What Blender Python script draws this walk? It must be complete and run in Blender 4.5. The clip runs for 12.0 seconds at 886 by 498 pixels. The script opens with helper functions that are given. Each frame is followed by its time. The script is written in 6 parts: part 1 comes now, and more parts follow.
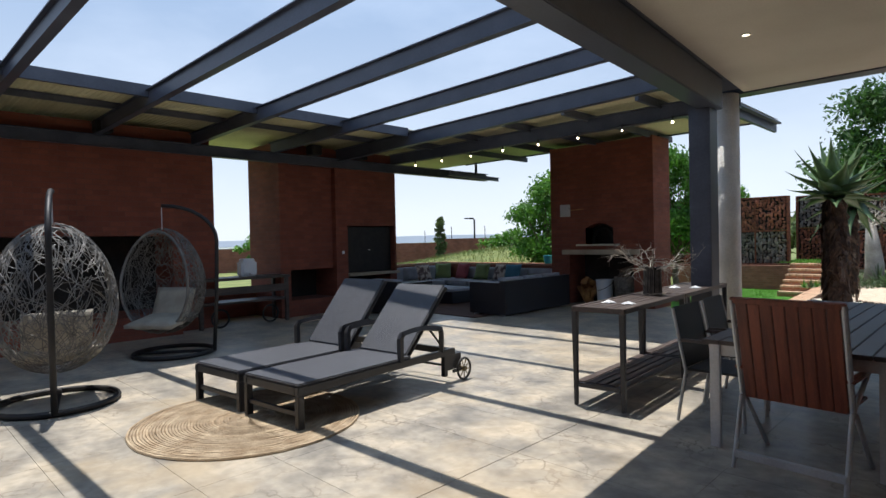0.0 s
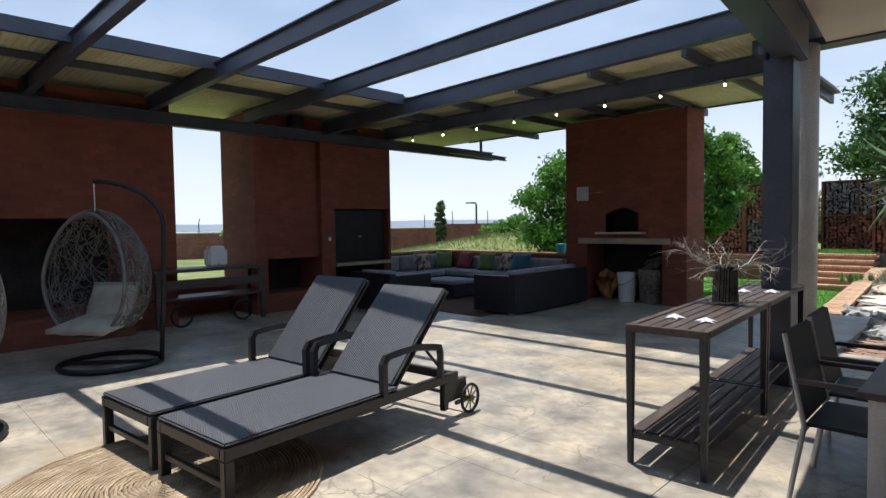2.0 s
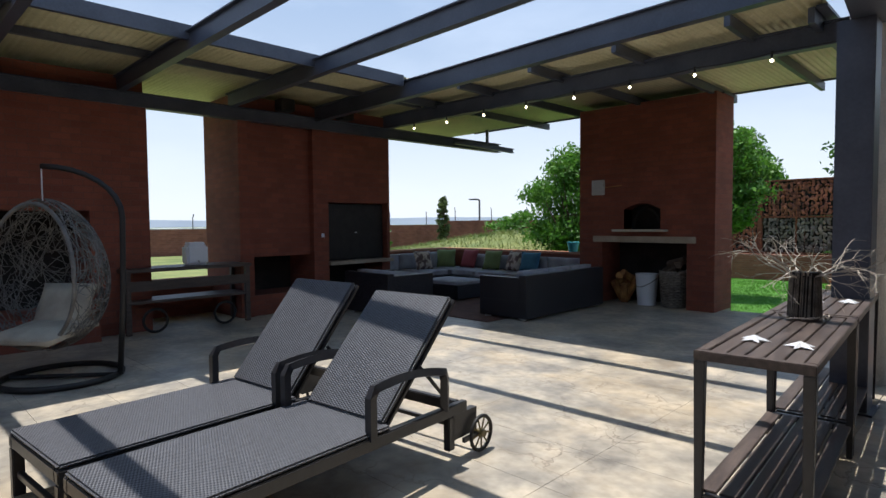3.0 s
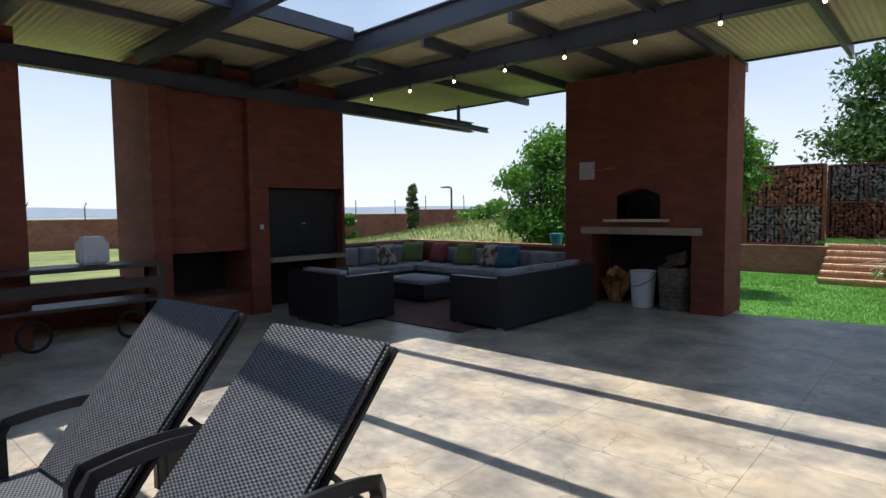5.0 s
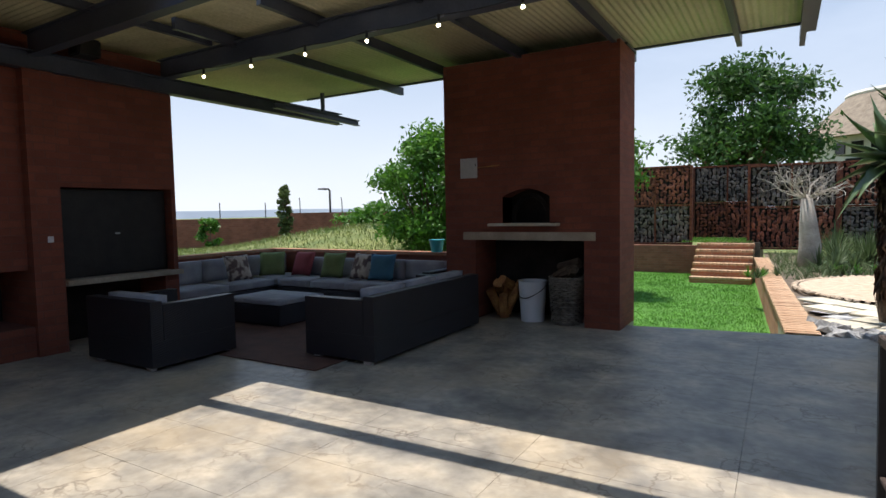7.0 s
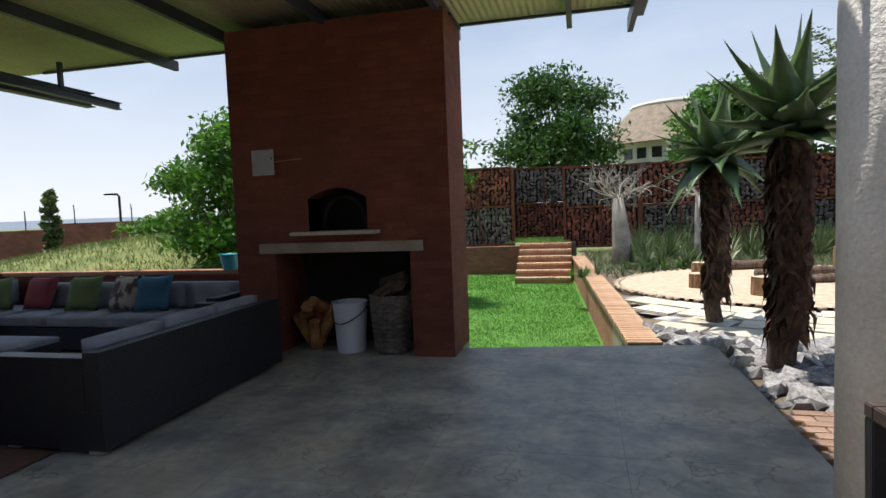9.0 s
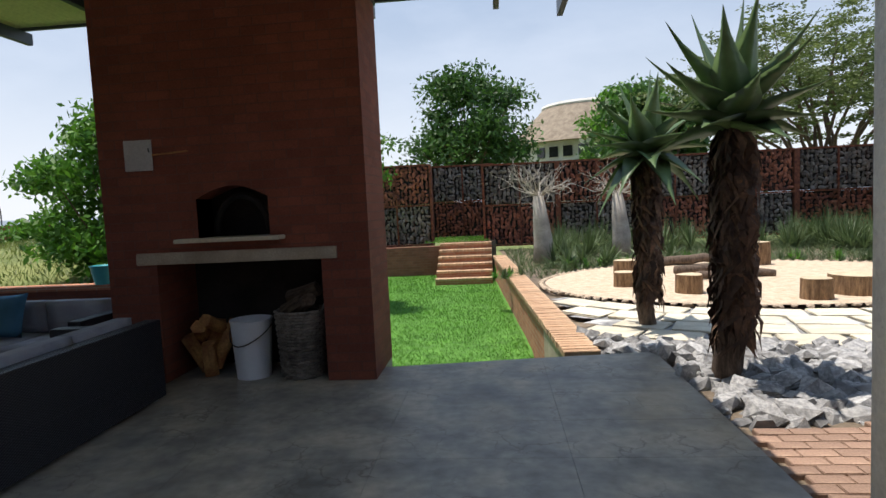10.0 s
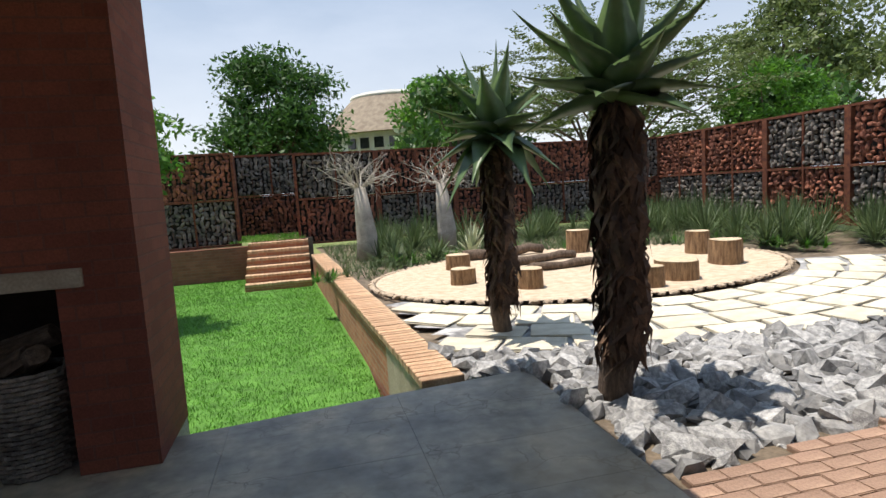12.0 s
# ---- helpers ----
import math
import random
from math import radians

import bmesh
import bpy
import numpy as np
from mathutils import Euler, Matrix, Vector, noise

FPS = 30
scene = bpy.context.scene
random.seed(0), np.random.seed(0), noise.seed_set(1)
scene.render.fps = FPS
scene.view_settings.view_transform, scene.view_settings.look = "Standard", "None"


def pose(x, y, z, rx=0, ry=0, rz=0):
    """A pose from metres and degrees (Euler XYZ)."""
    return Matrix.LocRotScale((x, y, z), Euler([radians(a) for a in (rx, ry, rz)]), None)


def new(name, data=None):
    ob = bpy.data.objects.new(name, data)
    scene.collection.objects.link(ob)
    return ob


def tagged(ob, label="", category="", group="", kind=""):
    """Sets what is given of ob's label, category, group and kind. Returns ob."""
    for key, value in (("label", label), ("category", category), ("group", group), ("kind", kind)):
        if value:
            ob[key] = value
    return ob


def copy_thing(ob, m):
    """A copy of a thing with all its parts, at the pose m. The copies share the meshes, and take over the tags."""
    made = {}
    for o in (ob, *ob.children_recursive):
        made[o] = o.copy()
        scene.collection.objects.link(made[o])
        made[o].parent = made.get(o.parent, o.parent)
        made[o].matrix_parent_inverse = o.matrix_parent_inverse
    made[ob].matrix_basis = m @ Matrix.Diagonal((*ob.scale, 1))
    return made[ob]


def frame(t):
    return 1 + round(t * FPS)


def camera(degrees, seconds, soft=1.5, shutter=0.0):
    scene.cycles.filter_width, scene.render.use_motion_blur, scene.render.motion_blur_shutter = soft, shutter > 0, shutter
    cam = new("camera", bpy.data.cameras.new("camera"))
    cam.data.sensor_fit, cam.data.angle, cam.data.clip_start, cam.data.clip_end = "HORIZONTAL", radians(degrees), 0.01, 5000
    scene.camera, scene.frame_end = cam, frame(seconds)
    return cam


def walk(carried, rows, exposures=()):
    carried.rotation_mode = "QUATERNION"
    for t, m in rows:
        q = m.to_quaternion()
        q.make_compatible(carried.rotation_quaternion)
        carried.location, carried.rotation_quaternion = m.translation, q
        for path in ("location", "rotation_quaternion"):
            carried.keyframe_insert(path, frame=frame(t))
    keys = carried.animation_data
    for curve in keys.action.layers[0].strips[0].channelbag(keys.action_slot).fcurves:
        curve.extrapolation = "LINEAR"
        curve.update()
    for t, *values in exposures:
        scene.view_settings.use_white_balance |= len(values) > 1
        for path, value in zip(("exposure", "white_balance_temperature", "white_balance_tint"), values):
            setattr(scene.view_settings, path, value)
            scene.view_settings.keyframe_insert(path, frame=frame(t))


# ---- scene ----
cam = camera(75.4, 12.0)
ROWS = [
    (0.0, 0.846, 0.155, 1.527, 44.45, -0.89, 1.28),
    (0.5, 0.591, 0.435, 1.532, 44.54, -1.40, 1.29),
    (1.0, 0.332, 0.723, 1.536, 44.73, -1.92, 1.18),
    (1.5, 0.049, 1.008, 1.551, 44.75, -2.21, 1.08),
    (2.0, -0.251, 1.273, 1.550, 44.50, -2.41, 0.82),
    (2.5, -0.578, 1.571, 1.539, 44.50, -2.60, 0.60),
    (3.0, -0.919, 1.915, 1.520, 44.68, -2.67, 0.49),
    (5.0, -1.931, 3.143, 1.518, 41.96, -3.80, 0.54),
    (5.5, -2.127, 3.450, 1.527, 39.74, -3.78, 0.60),
    (6.0, -2.300, 3.746, 1.531, 37.02, -3.80, 0.66),
    (6.5, -2.456, 4.062, 1.538, 33.98, -3.77, 0.84),
    (8.5, -2.940, 5.500, 1.528, 18.05, -3.73, 1.82),
    (9.0, -3.023, 5.869, 1.534, 13.44, -3.80, 2.17),
    (9.5, -3.117, 6.229, 1.545, 9.20, -4.00, 2.45),
    (10.0, -3.197, 6.595, 1.549, 5.11, -4.27, 2.71),
    (10.5, -3.264, 6.969, 1.550, 1.37, -4.58, 2.91),
    (11.0, -3.315, 7.308, 1.549, -2.94, -4.97, 3.10),
    (11.5, -3.347, 7.637, 1.551, -8.28, -5.51, 3.35),
    (12.0, -3.352, 7.967, 1.563, -13.62, -6.07, 3.63),
]
walk(cam, [(t, pose(x, y, z, 90 + pitch, roll, yaw)) for t, x, y, z, yaw, pitch, roll in ROWS], exposures=[(0.0, 0.26, 6250, 11), (5.5, 0.3, 6350, 12), (8.5, 0.22, 6550, 13), (12.0, 0.26, 6750, 12)])
# ---------------- world, sun, light ----------------
world = bpy.data.worlds.new("sky")
scene.world = world
world.use_nodes = True
wn = world.node_tree.nodes
sky = wn.new("ShaderNodeTexSky")
sky.sky_type = "NISHITA"
sky.sun_disc = False
LIGHT = Vector((0.19, -0.085, -1.0)).normalized()
sky.sun_elevation = math.asin(-LIGHT.z)
sky.sun_rotation = math.atan2(-LIGHT.x, -LIGHT.y)
sky.dust_density, sky.air_density, sky.ozone_density = 1.6, 1.0, 1.2
wc = wn.new("ShaderNodeTexCoord")
wm = wn.new("ShaderNodeMapping")
wm.inputs["Scale"].default_value = (1.0, 1.0, 2.6)
cloud = wn.new("ShaderNodeTexNoise")
cloud.inputs["Scale"].default_value = 2.6
cloud.inputs["Detail"].default_value = 7
cloud.inputs["Roughness"].default_value = 0.55
cr = wn.new("ShaderNodeMapRange")
cr.inputs[1].default_value, cr.inputs[2].default_value = 0.46, 0.78
cr.inputs[3].default_value, cr.inputs[4].default_value = 0.0, 0.42
wmix = wn.new("ShaderNodeMixRGB")
wmix.inputs[2].default_value = (15.0, 15.3, 16.0, 1)
hsep = wn.new("ShaderNodeSeparateXYZ")
hr = wn.new("ShaderNodeMapRange")
hr.interpolation_type = "SMOOTHSTEP"
hr.inputs[1].default_value, hr.inputs[2].default_value = -0.02, 0.36
hr.inputs[3].default_value, hr.inputs[4].default_value = 0.9, 0.62
hmix = wn.new("ShaderNodeMixRGB")
haze = wn.new("ShaderNodeMixRGB")
haze.inputs[1].default_value, haze.inputs[2].default_value = (12.0, 12.9, 13.9, 1), (5.2, 8.0, 12.2, 1)
hz = wn.new("ShaderNodeMapRange")
hz.inputs[1].default_value, hz.inputs[2].default_value = 0.02, 0.5
wl = world.node_tree.links
wl.new(wc.outputs["Generated"], wm.inputs["Vector"])
wl.new(wm.outputs["Vector"], cloud.inputs["Vector"])
wl.new(cloud.outputs["Fac"], cr.inputs[0])
wl.new(cr.outputs[0], wmix.inputs[0])
wl.new(sky.outputs[0], wmix.inputs[1])
wl.new(wc.outputs["Generated"], hsep.inputs[0])
wl.new(hsep.outputs["Z"], hr.inputs[0])
wl.new(hsep.outputs["Z"], hz.inputs[0])
wl.new(hz.outputs[0], haze.inputs[0])
wl.new(haze.outputs[0], hmix.inputs[2])
wl.new(hr.outputs[0], hmix.inputs[0])
wl.new(wmix.outputs[0], hmix.inputs[1])
wl.new(hmix.outputs[0], wn["Background"].inputs["Color"])
wn["Background"].inputs["Strength"].default_value = 0.07
sun = new("sun", bpy.data.lights.new("sun", "SUN"))
sun.data.energy, sun.data.angle, sun.data.color = 5.0, radians(0.53), (1.0, 0.95, 0.87)
sun.rotation_mode = "QUATERNION"
sun.rotation_quaternion = LIGHT.to_track_quat("-Z", "Y")

# ---------------- materials ----------------


def material(name, a, b, scale=4.0, rough=0.6, metal=0.0, bump=0.15, fine=60.0, spread=0.25, island=0.0, objectrand=0.0, c=None, detail=6, stretch=(1, 1, 1), spec=0.5, low=0.35, high=0.65):
    """Two-scale procedural surface: a large blotch from a to b, a fine grain on colour and relief."""
    m = bpy.data.materials.new(name)
    m.use_nodes = True
    n, l = m.node_tree.nodes, m.node_tree.links
    p = n["Principled BSDF"]
    p.inputs["Metallic"].default_value = metal
    p.inputs["Specular IOR Level"].default_value = spec
    co = n.new("ShaderNodeTexCoord")
    mp = n.new("ShaderNodeMapping")
    mp.inputs["Scale"].default_value = stretch
    l.new(co.outputs["Object"], mp.inputs["Vector"])
    big = n.new("ShaderNodeTexNoise")
    big.inputs["Scale"].default_value, big.inputs["Detail"].default_value = scale, detail
    small = n.new("ShaderNodeTexNoise")
    small.inputs["Scale"].default_value, small.inputs["Detail"].default_value = fine, 4
    for t in (big, small):
        l.new(mp.outputs[0], t.inputs["Vector"])
    ramp = n.new("ShaderNodeValToRGB")
    e = ramp.color_ramp.elements
    e[0].position, e[1].position = low, high
    e[0].color, e[1].color = (*a, 1), (*b, 1)
    if c:
        k = e.new((low + high) / 2)
        k.color = (*c, 1)
    l.new(big.outputs["Fac"], ramp.inputs[0])
    hsv = n.new("ShaderNodeHueSaturation")
    l.new(ramp.outputs[0], hsv.inputs["Color"])
    mr = n.new("ShaderNodeMapRange")
    mr.inputs[1].default_value, mr.inputs[2].default_value = 0.25, 0.75
    mr.inputs[3].default_value, mr.inputs[4].default_value = 1 - spread, 1 + spread
    l.new(small.outputs["Fac"], mr.inputs[0])
    val = mr.outputs[0]
    for amount, node, out in ((island, "ShaderNodeNewGeometry", "Random Per Island"), (objectrand, "ShaderNodeObjectInfo", "Random")):
        if amount:
            g = n.new(node)
            r2 = n.new("ShaderNodeMapRange")
            r2.inputs[3].default_value, r2.inputs[4].default_value = 1 - amount, 1 + amount
            l.new(g.outputs[out], r2.inputs[0])
            mul = n.new("ShaderNodeMath")
            mul.operation = "MULTIPLY"
            l.new(val, mul.inputs[0])
            l.new(r2.outputs[0], mul.inputs[1])
            val = mul.outputs[0]
    l.new(val, hsv.inputs["Value"])
    l.new(hsv.outputs[0], p.inputs["Base Color"])
    rr = n.new("ShaderNodeMapRange")
    rr.inputs[3].default_value, rr.inputs[4].default_value = max(rough - 0.12, 0.02), min(rough + 0.12, 1)
    l.new(big.outputs["Fac"], rr.inputs[0])
    l.new(rr.outputs[0], p.inputs["Roughness"])
    if bump:
        b1 = n.new("ShaderNodeBump")
        b1.inputs["Strength"].default_value, b1.inputs["Distance"].default_value = bump, 0.01
        l.new(small.outputs["Fac"], b1.inputs["Height"])
        l.new(b1.outputs[0], p.inputs["Normal"])
    return m


def leafy(name, a, b, back=0.35, rough=0.55):
    m = material(name, a, b, 1.5, rough, 0, 0.05, 9, 0.2, island=0.35)
    n, l = m.node_tree.nodes, m.node_tree.links
    p = n["Principled BSDF"]
    tr = n.new("ShaderNodeBsdfTranslucent")
    l.new(p.inputs["Base Color"].links[0].from_socket, tr.inputs["Color"])
    mx = n.new("ShaderNodeMixShader")
    mx.inputs[0].default_value = back
    l.new(p.outputs[0], mx.inputs[1])
    l.new(tr.outputs[0], mx.inputs[2])
    l.new(mx.outputs[0], n["Material Output"].inputs["Surface"])
    return m


def world_coords(m):
    """Let a material's texture run on across neighbouring pieces."""
    n, l = m.node_tree.nodes, m.node_tree.links
    g = n.new("ShaderNodeNewGeometry")
    for k in [k for k in l if k.from_node.type == "TEX_COORD"]:
        to = k.to_socket
        l.new(g.outputs["Position"], to)
    return m


def slate_floor():
    """Honed slate-like porcelain: cream and grey clouds with thin darker veins."""
    m = material("stone_floor", (0.19, 0.176, 0.155), (0.47, 0.405, 0.31), 2.2, 0.40, 0, 0.15, 11, 0.22, objectrand=0.03, c=(0.33, 0.297, 0.245), detail=10, low=0.32, high=0.68, spec=0.28)
    n, l = m.node_tree.nodes, m.node_tree.links
    p = n["Principled BSDF"]
    src = p.inputs["Base Color"].links[0].from_socket
    co = n["Texture Coordinate"] if "Texture Coordinate" in n else n.new("ShaderNodeTexCoord")
    warp = n.new("ShaderNodeTexNoise")
    warp.inputs["Scale"].default_value, warp.inputs["Detail"].default_value = 3.0, 6
    add = n.new("ShaderNodeVectorMath")
    add.operation = "MULTIPLY_ADD"
    add.inputs[1].default_value = (0.6, 0.6, 0.6)
    l.new(co.outputs["Object"], warp.inputs["Vector"])
    l.new(warp.outputs["Color"], add.inputs[0])
    l.new(co.outputs["Object"], add.inputs[2])
    vor = n.new("ShaderNodeTexVoronoi")
    vor.feature = "DISTANCE_TO_EDGE"
    vor.inputs["Scale"].default_value = 3.2
    l.new(add.outputs[0], vor.inputs["Vector"])
    mr = n.new("ShaderNodeMapRange")
    mr.inputs[1].default_value, mr.inputs[2].default_value = 0.0, 0.035
    mr.inputs[3].default_value, mr.inputs[4].default_value = 0.85, 0.0
    l.new(vor.outputs["Distance"], mr.inputs[0])
    gate = n.new("ShaderNodeTexNoise")
    gate.inputs["Scale"].default_value = 1.9
    l.new(co.outputs["Object"], gate.inputs["Vector"])
    gm = n.new("ShaderNodeMapRange")
    gm.inputs[1].default_value, gm.inputs[2].default_value = 0.45, 0.62
    l.new(gate.outputs["Fac"], gm.inputs[0])
    mul = n.new("ShaderNodeMath")
    mul.operation = "MULTIPLY"
    l.new(mr.outputs[0], mul.inputs[0])
    l.new(gm.outputs[0], mul.inputs[1])
    mix = n.new("ShaderNodeMixRGB")
    mix.inputs[2].default_value = (0.17, 0.14, 0.11, 1)
    l.new(mul.outputs[0], mix.inputs[0])
    l.new(src, mix.inputs[1])
    rust = n.new("ShaderNodeTexNoise")
    rust.inputs["Scale"].default_value, rust.inputs["Detail"].default_value = 0.9, 5
    l.new(add.outputs[0], rust.inputs["Vector"])
    rm = n.new("ShaderNodeMapRange")
    rm.inputs[1].default_value, rm.inputs[2].default_value = 0.52, 0.72
    rm.inputs[3].default_value, rm.inputs[4].default_value = 0.0, 0.5
    l.new(rust.outputs["Fac"], rm.inputs[0])
    mix2 = n.new("ShaderNodeMixRGB")
    mix2.inputs[2].default_value = (0.46, 0.35, 0.21, 1)
    l.new(rm.outputs[0], mix2.inputs[0])
    l.new(mix.outputs[0], mix2.inputs[1])
    l.new(mix2.outputs[0], p.inputs["Base Color"])
    return m


def brick_wall(name, a, b, mortar, size=1.0):
    """Face brick whose courses follow the wall's length and height, with recessed joints."""
    m = bpy.data.materials.new(name)
    m.use_nodes = True
    n, l = m.node_tree.nodes, m.node_tree.links
    p = n["Principled BSDF"]
    g = n.new("ShaderNodeNewGeometry")
    sep = n.new("ShaderNodeSeparateXYZ")
    l.new(g.outputs["Position"], sep.inputs[0])
    add = n.new("ShaderNodeMath")
    l.new(sep.outputs["X"], add.inputs[0])
    l.new(sep.outputs["Y"], add.inputs[1])
    com = n.new("ShaderNodeCombineXYZ")
    l.new(add.outputs[0], com.inputs["X"])
    l.new(sep.outputs["Z"], com.inputs["Y"])
    br = n.new("ShaderNodeTexBrick")
    br.inputs["Scale"].default_value = 1.0
    br.inputs["Brick Width"].default_value, br.inputs["Row Height"].default_value = 0.232 * size, 0.085 * size
    br.inputs["Mortar Size"].default_value, br.inputs["Mortar Smooth"].default_value = 0.007 * size, 0.3
    br.inputs["Color1"].default_value, br.inputs["Color2"].default_value, br.inputs["Mortar"].default_value = (*a, 1), (*b, 1), (*mortar, 1)
    l.new(com.outputs[0], br.inputs["Vector"])
    ns = n.new("ShaderNodeTexNoise")
    ns.inputs["Scale"].default_value, ns.inputs["Detail"].default_value = 2.2, 7
    l.new(g.outputs["Position"], ns.inputs["Vector"])
    gr = n.new("ShaderNodeTexNoise")
    gr.inputs["Scale"].default_value, gr.inputs["Detail"].default_value = 90, 3
    l.new(g.outputs["Position"], gr.inputs["Vector"])
    sm = n.new("ShaderNodeMath")
    l.new(ns.outputs["Fac"], sm.inputs[0])
    l.new(gr.outputs["Fac"], sm.inputs[1])
    mr = n.new("ShaderNodeMapRange")
    mr.inputs[1].default_value, mr.inputs[2].default_value = 0.6, 1.4
    mr.inputs[3].default_value, mr.inputs[4].default_value = 0.7, 1.3
    l.new(sm.outputs[0], mr.inputs[0])
    hsv = n.new("ShaderNodeHueSaturation")
    l.new(br.outputs["Color"], hsv.inputs["Color"])
    l.new(mr.outputs[0], hsv.inputs["Value"])
    l.new(hsv.outputs[0], p.inputs["Base Color"])
    p.inputs["Roughness"].default_value = 0.85
    hgt = n.new("ShaderNodeMath")
    hgt.operation = "MULTIPLY_ADD"
    hgt.inputs[1].default_value = -1.0
    l.new(br.outputs["Fac"], hgt.inputs[0])
    l.new(gr.outputs["Fac"], hgt.inputs[2])
    bp = n.new("ShaderNodeBump")
    bp.inputs["Strength"].default_value, bp.inputs["Distance"].default_value = 0.6, 0.006
    l.new(hgt.outputs[0], bp.inputs["Height"])
    l.new(bp.outputs[0], p.inputs["Normal"])
    return m


def wicker(name, a, b, period=0.022):
    """Flat woven resin strands: two crossing waves in relief and tone."""
    m = bpy.data.materials.new(name)
    m.use_nodes = True
    n, l = m.node_tree.nodes, m.node_tree.links
    p = n["Principled BSDF"]
    co = n.new("ShaderNodeTexCoord")
    sp = n.new("ShaderNodeSeparateXYZ")
    l.new(co.outputs["UV"], sp.inputs[0])
    sins = []
    for ax, k in (("X", 1.0), ("Y", 2.0)):
        ml = n.new("ShaderNodeMath")
        ml.operation = "MULTIPLY"
        ml.inputs[1].default_value = math.pi * k / period
        l.new(sp.outputs[ax], ml.inputs[0])
        sn = n.new("ShaderNodeMath")
        sn.operation = "SINE"
        l.new(ml.outputs[0], sn.inputs[0])
        sins.append(sn)
    pr = n.new("ShaderNodeMath")
    pr.operation = "MULTIPLY"
    l.new(sins[0].outputs[0], pr.inputs[0])
    l.new(sins[1].outputs[0], pr.inputs[1])
    mr = n.new("ShaderNodeMapRange")
    mr.inputs[1].default_value, mr.inputs[2].default_value = -0.7, 0.7
    l.new(pr.outputs[0], mr.inputs[0])
    ns = n.new("ShaderNodeTexNoise")
    ns.inputs["Scale"].default_value = 30
    l.new(co.outputs["Object"], ns.inputs["Vector"])
    mx = n.new("ShaderNodeMixRGB")
    mx.inputs[1].default_value, mx.inputs[2].default_value = (*a, 1), (*b, 1)
    l.new(mr.outputs[0], mx.inputs[0])
    hs = n.new("ShaderNodeHueSaturation")
    l.new(mx.outputs[0], hs.inputs["Color"])
    m2 = n.new("ShaderNodeMapRange")
    m2.inputs[3].default_value, m2.inputs[4].default_value = 0.6, 1.4
    l.new(ns.outputs["Fac"], m2.inputs[0])
    l.new(m2.outputs[0], hs.inputs["Value"])
    l.new(hs.outputs[0], p.inputs["Base Color"])
    p.inputs["Roughness"].default_value = 0.42
    bp = n.new("ShaderNodeBump")
    bp.inputs["Strength"].default_value, bp.inputs["Distance"].default_value = 0.8, 0.004
    l.new(mr.outputs[0], bp.inputs["Height"])
    l.new(bp.outputs[0], p.inputs["Normal"])
    return m


FLOOR = world_coords(slate_floor())
GROUT = material("grout", (0.28, 0.26, 0.23), (0.40, 0.37, 0.32), 5, 0.9)
BRICK = brick_wall("red_face_brick", (0.175, 0.047, 0.029), (0.225, 0.067, 0.039), (0.16, 0.06, 0.042))
BRICK_FAR = brick_wall("garden_brick", (0.36, 0.14, 0.075), (0.46, 0.20, 0.11), (0.40, 0.30, 0.22))
BRICK_DARK = brick_wall("boundary_brick", (0.20, 0.07, 0.045), (0.27, 0.10, 0.065), (0.22, 0.11, 0.08))
CLAY = material("clay_brick", (0.22, 0.135, 0.095), (0.36, 0.24, 0.17), 3, 0.85, 0, 0.4, 80, 0.22, objectrand=0.2, island=0.2)
TANBRICK = material("tan_brick", (0.40, 0.23, 0.13), (0.60, 0.42, 0.27), 5, 0.9, 0, 0.5, 60, 0.25, objectrand=0.2)
STEEL = material("painted_steel", (0.045, 0.052, 0.075), (0.07, 0.08, 0.11), 2.5, 0.42, 0.0, 0.05, 40, 0.12)
SHEET = material("corrugated_steel", (0.50, 0.46, 0.27), (0.62, 0.58, 0.37), 1.2, 0.45, 0.1, 0.05, 25, 0.12)
CEIL = material("ceiling_board", (0.66, 0.60, 0.49), (0.72, 0.66, 0.55), 1.5, 0.8, 0, 0.05, 50, 0.04)
PLASTER = material("rough_plaster", (0.68, 0.66, 0.61), (0.80, 0.78, 0.73), 3, 0.9, 0, 0.9, 55, 0.1)
CONCRETE = material("cast_concrete", (0.33, 0.27, 0.20), (0.47, 0.40, 0.31), 3, 0.85, 0, 0.3, 60, 0.2)
BLACK_ALU = material("dark_aluminium", (0.018, 0.018, 0.021), (0.03, 0.03, 0.034), 6, 0.38, 0.0, 0.05, 60, 0.15)
WEAVE = wicker("resin_weave", (0.036, 0.037, 0.043), (0.095, 0.099, 0.113), 0.016)
SOFA_WEAVE = wicker("sofa_weave", (0.008, 0.008, 0.011), (0.022, 0.022, 0.03), 0.018)
TIMBER_DARK = material("dark_timber", (0.045, 0.032, 0.028), (0.085, 0.062, 0.052), 5, 0.5, 0, 0.2, 40, 0.25, stretch=(6, 0.6, 6), objectrand=0.15)
TIMBER_RED = material("red_timber", (0.16, 0.037, 0.02), (0.26, 0.07, 0.035), 5, 0.45, 0, 0.2, 40, 0.2, stretch=(6, 6, 0.6), objectrand=0.15)
ALU = material("brushed_aluminium", (0.46, 0.46, 0.46), (0.58, 0.58, 0.58), 4, 0.45, 0.35, 0.05, 70, 0.1)
SLING = material("black_sling", (0.012, 0.012, 0.013), (0.03, 0.03, 0.03), 12, 0.6, 0, 0.3, 200, 0.3)
JUTE = material("jute", (0.30, 0.215, 0.13), (0.46, 0.36, 0.24), 6, 0.95, 0, 0.8, 120, 0.35, island=0.15)
CANE = material("painted_cane", (0.10, 0.095, 0.09), (0.19, 0.18, 0.165), 8, 0.6, 0, 0.2, 60, 0.2, island=0.15)
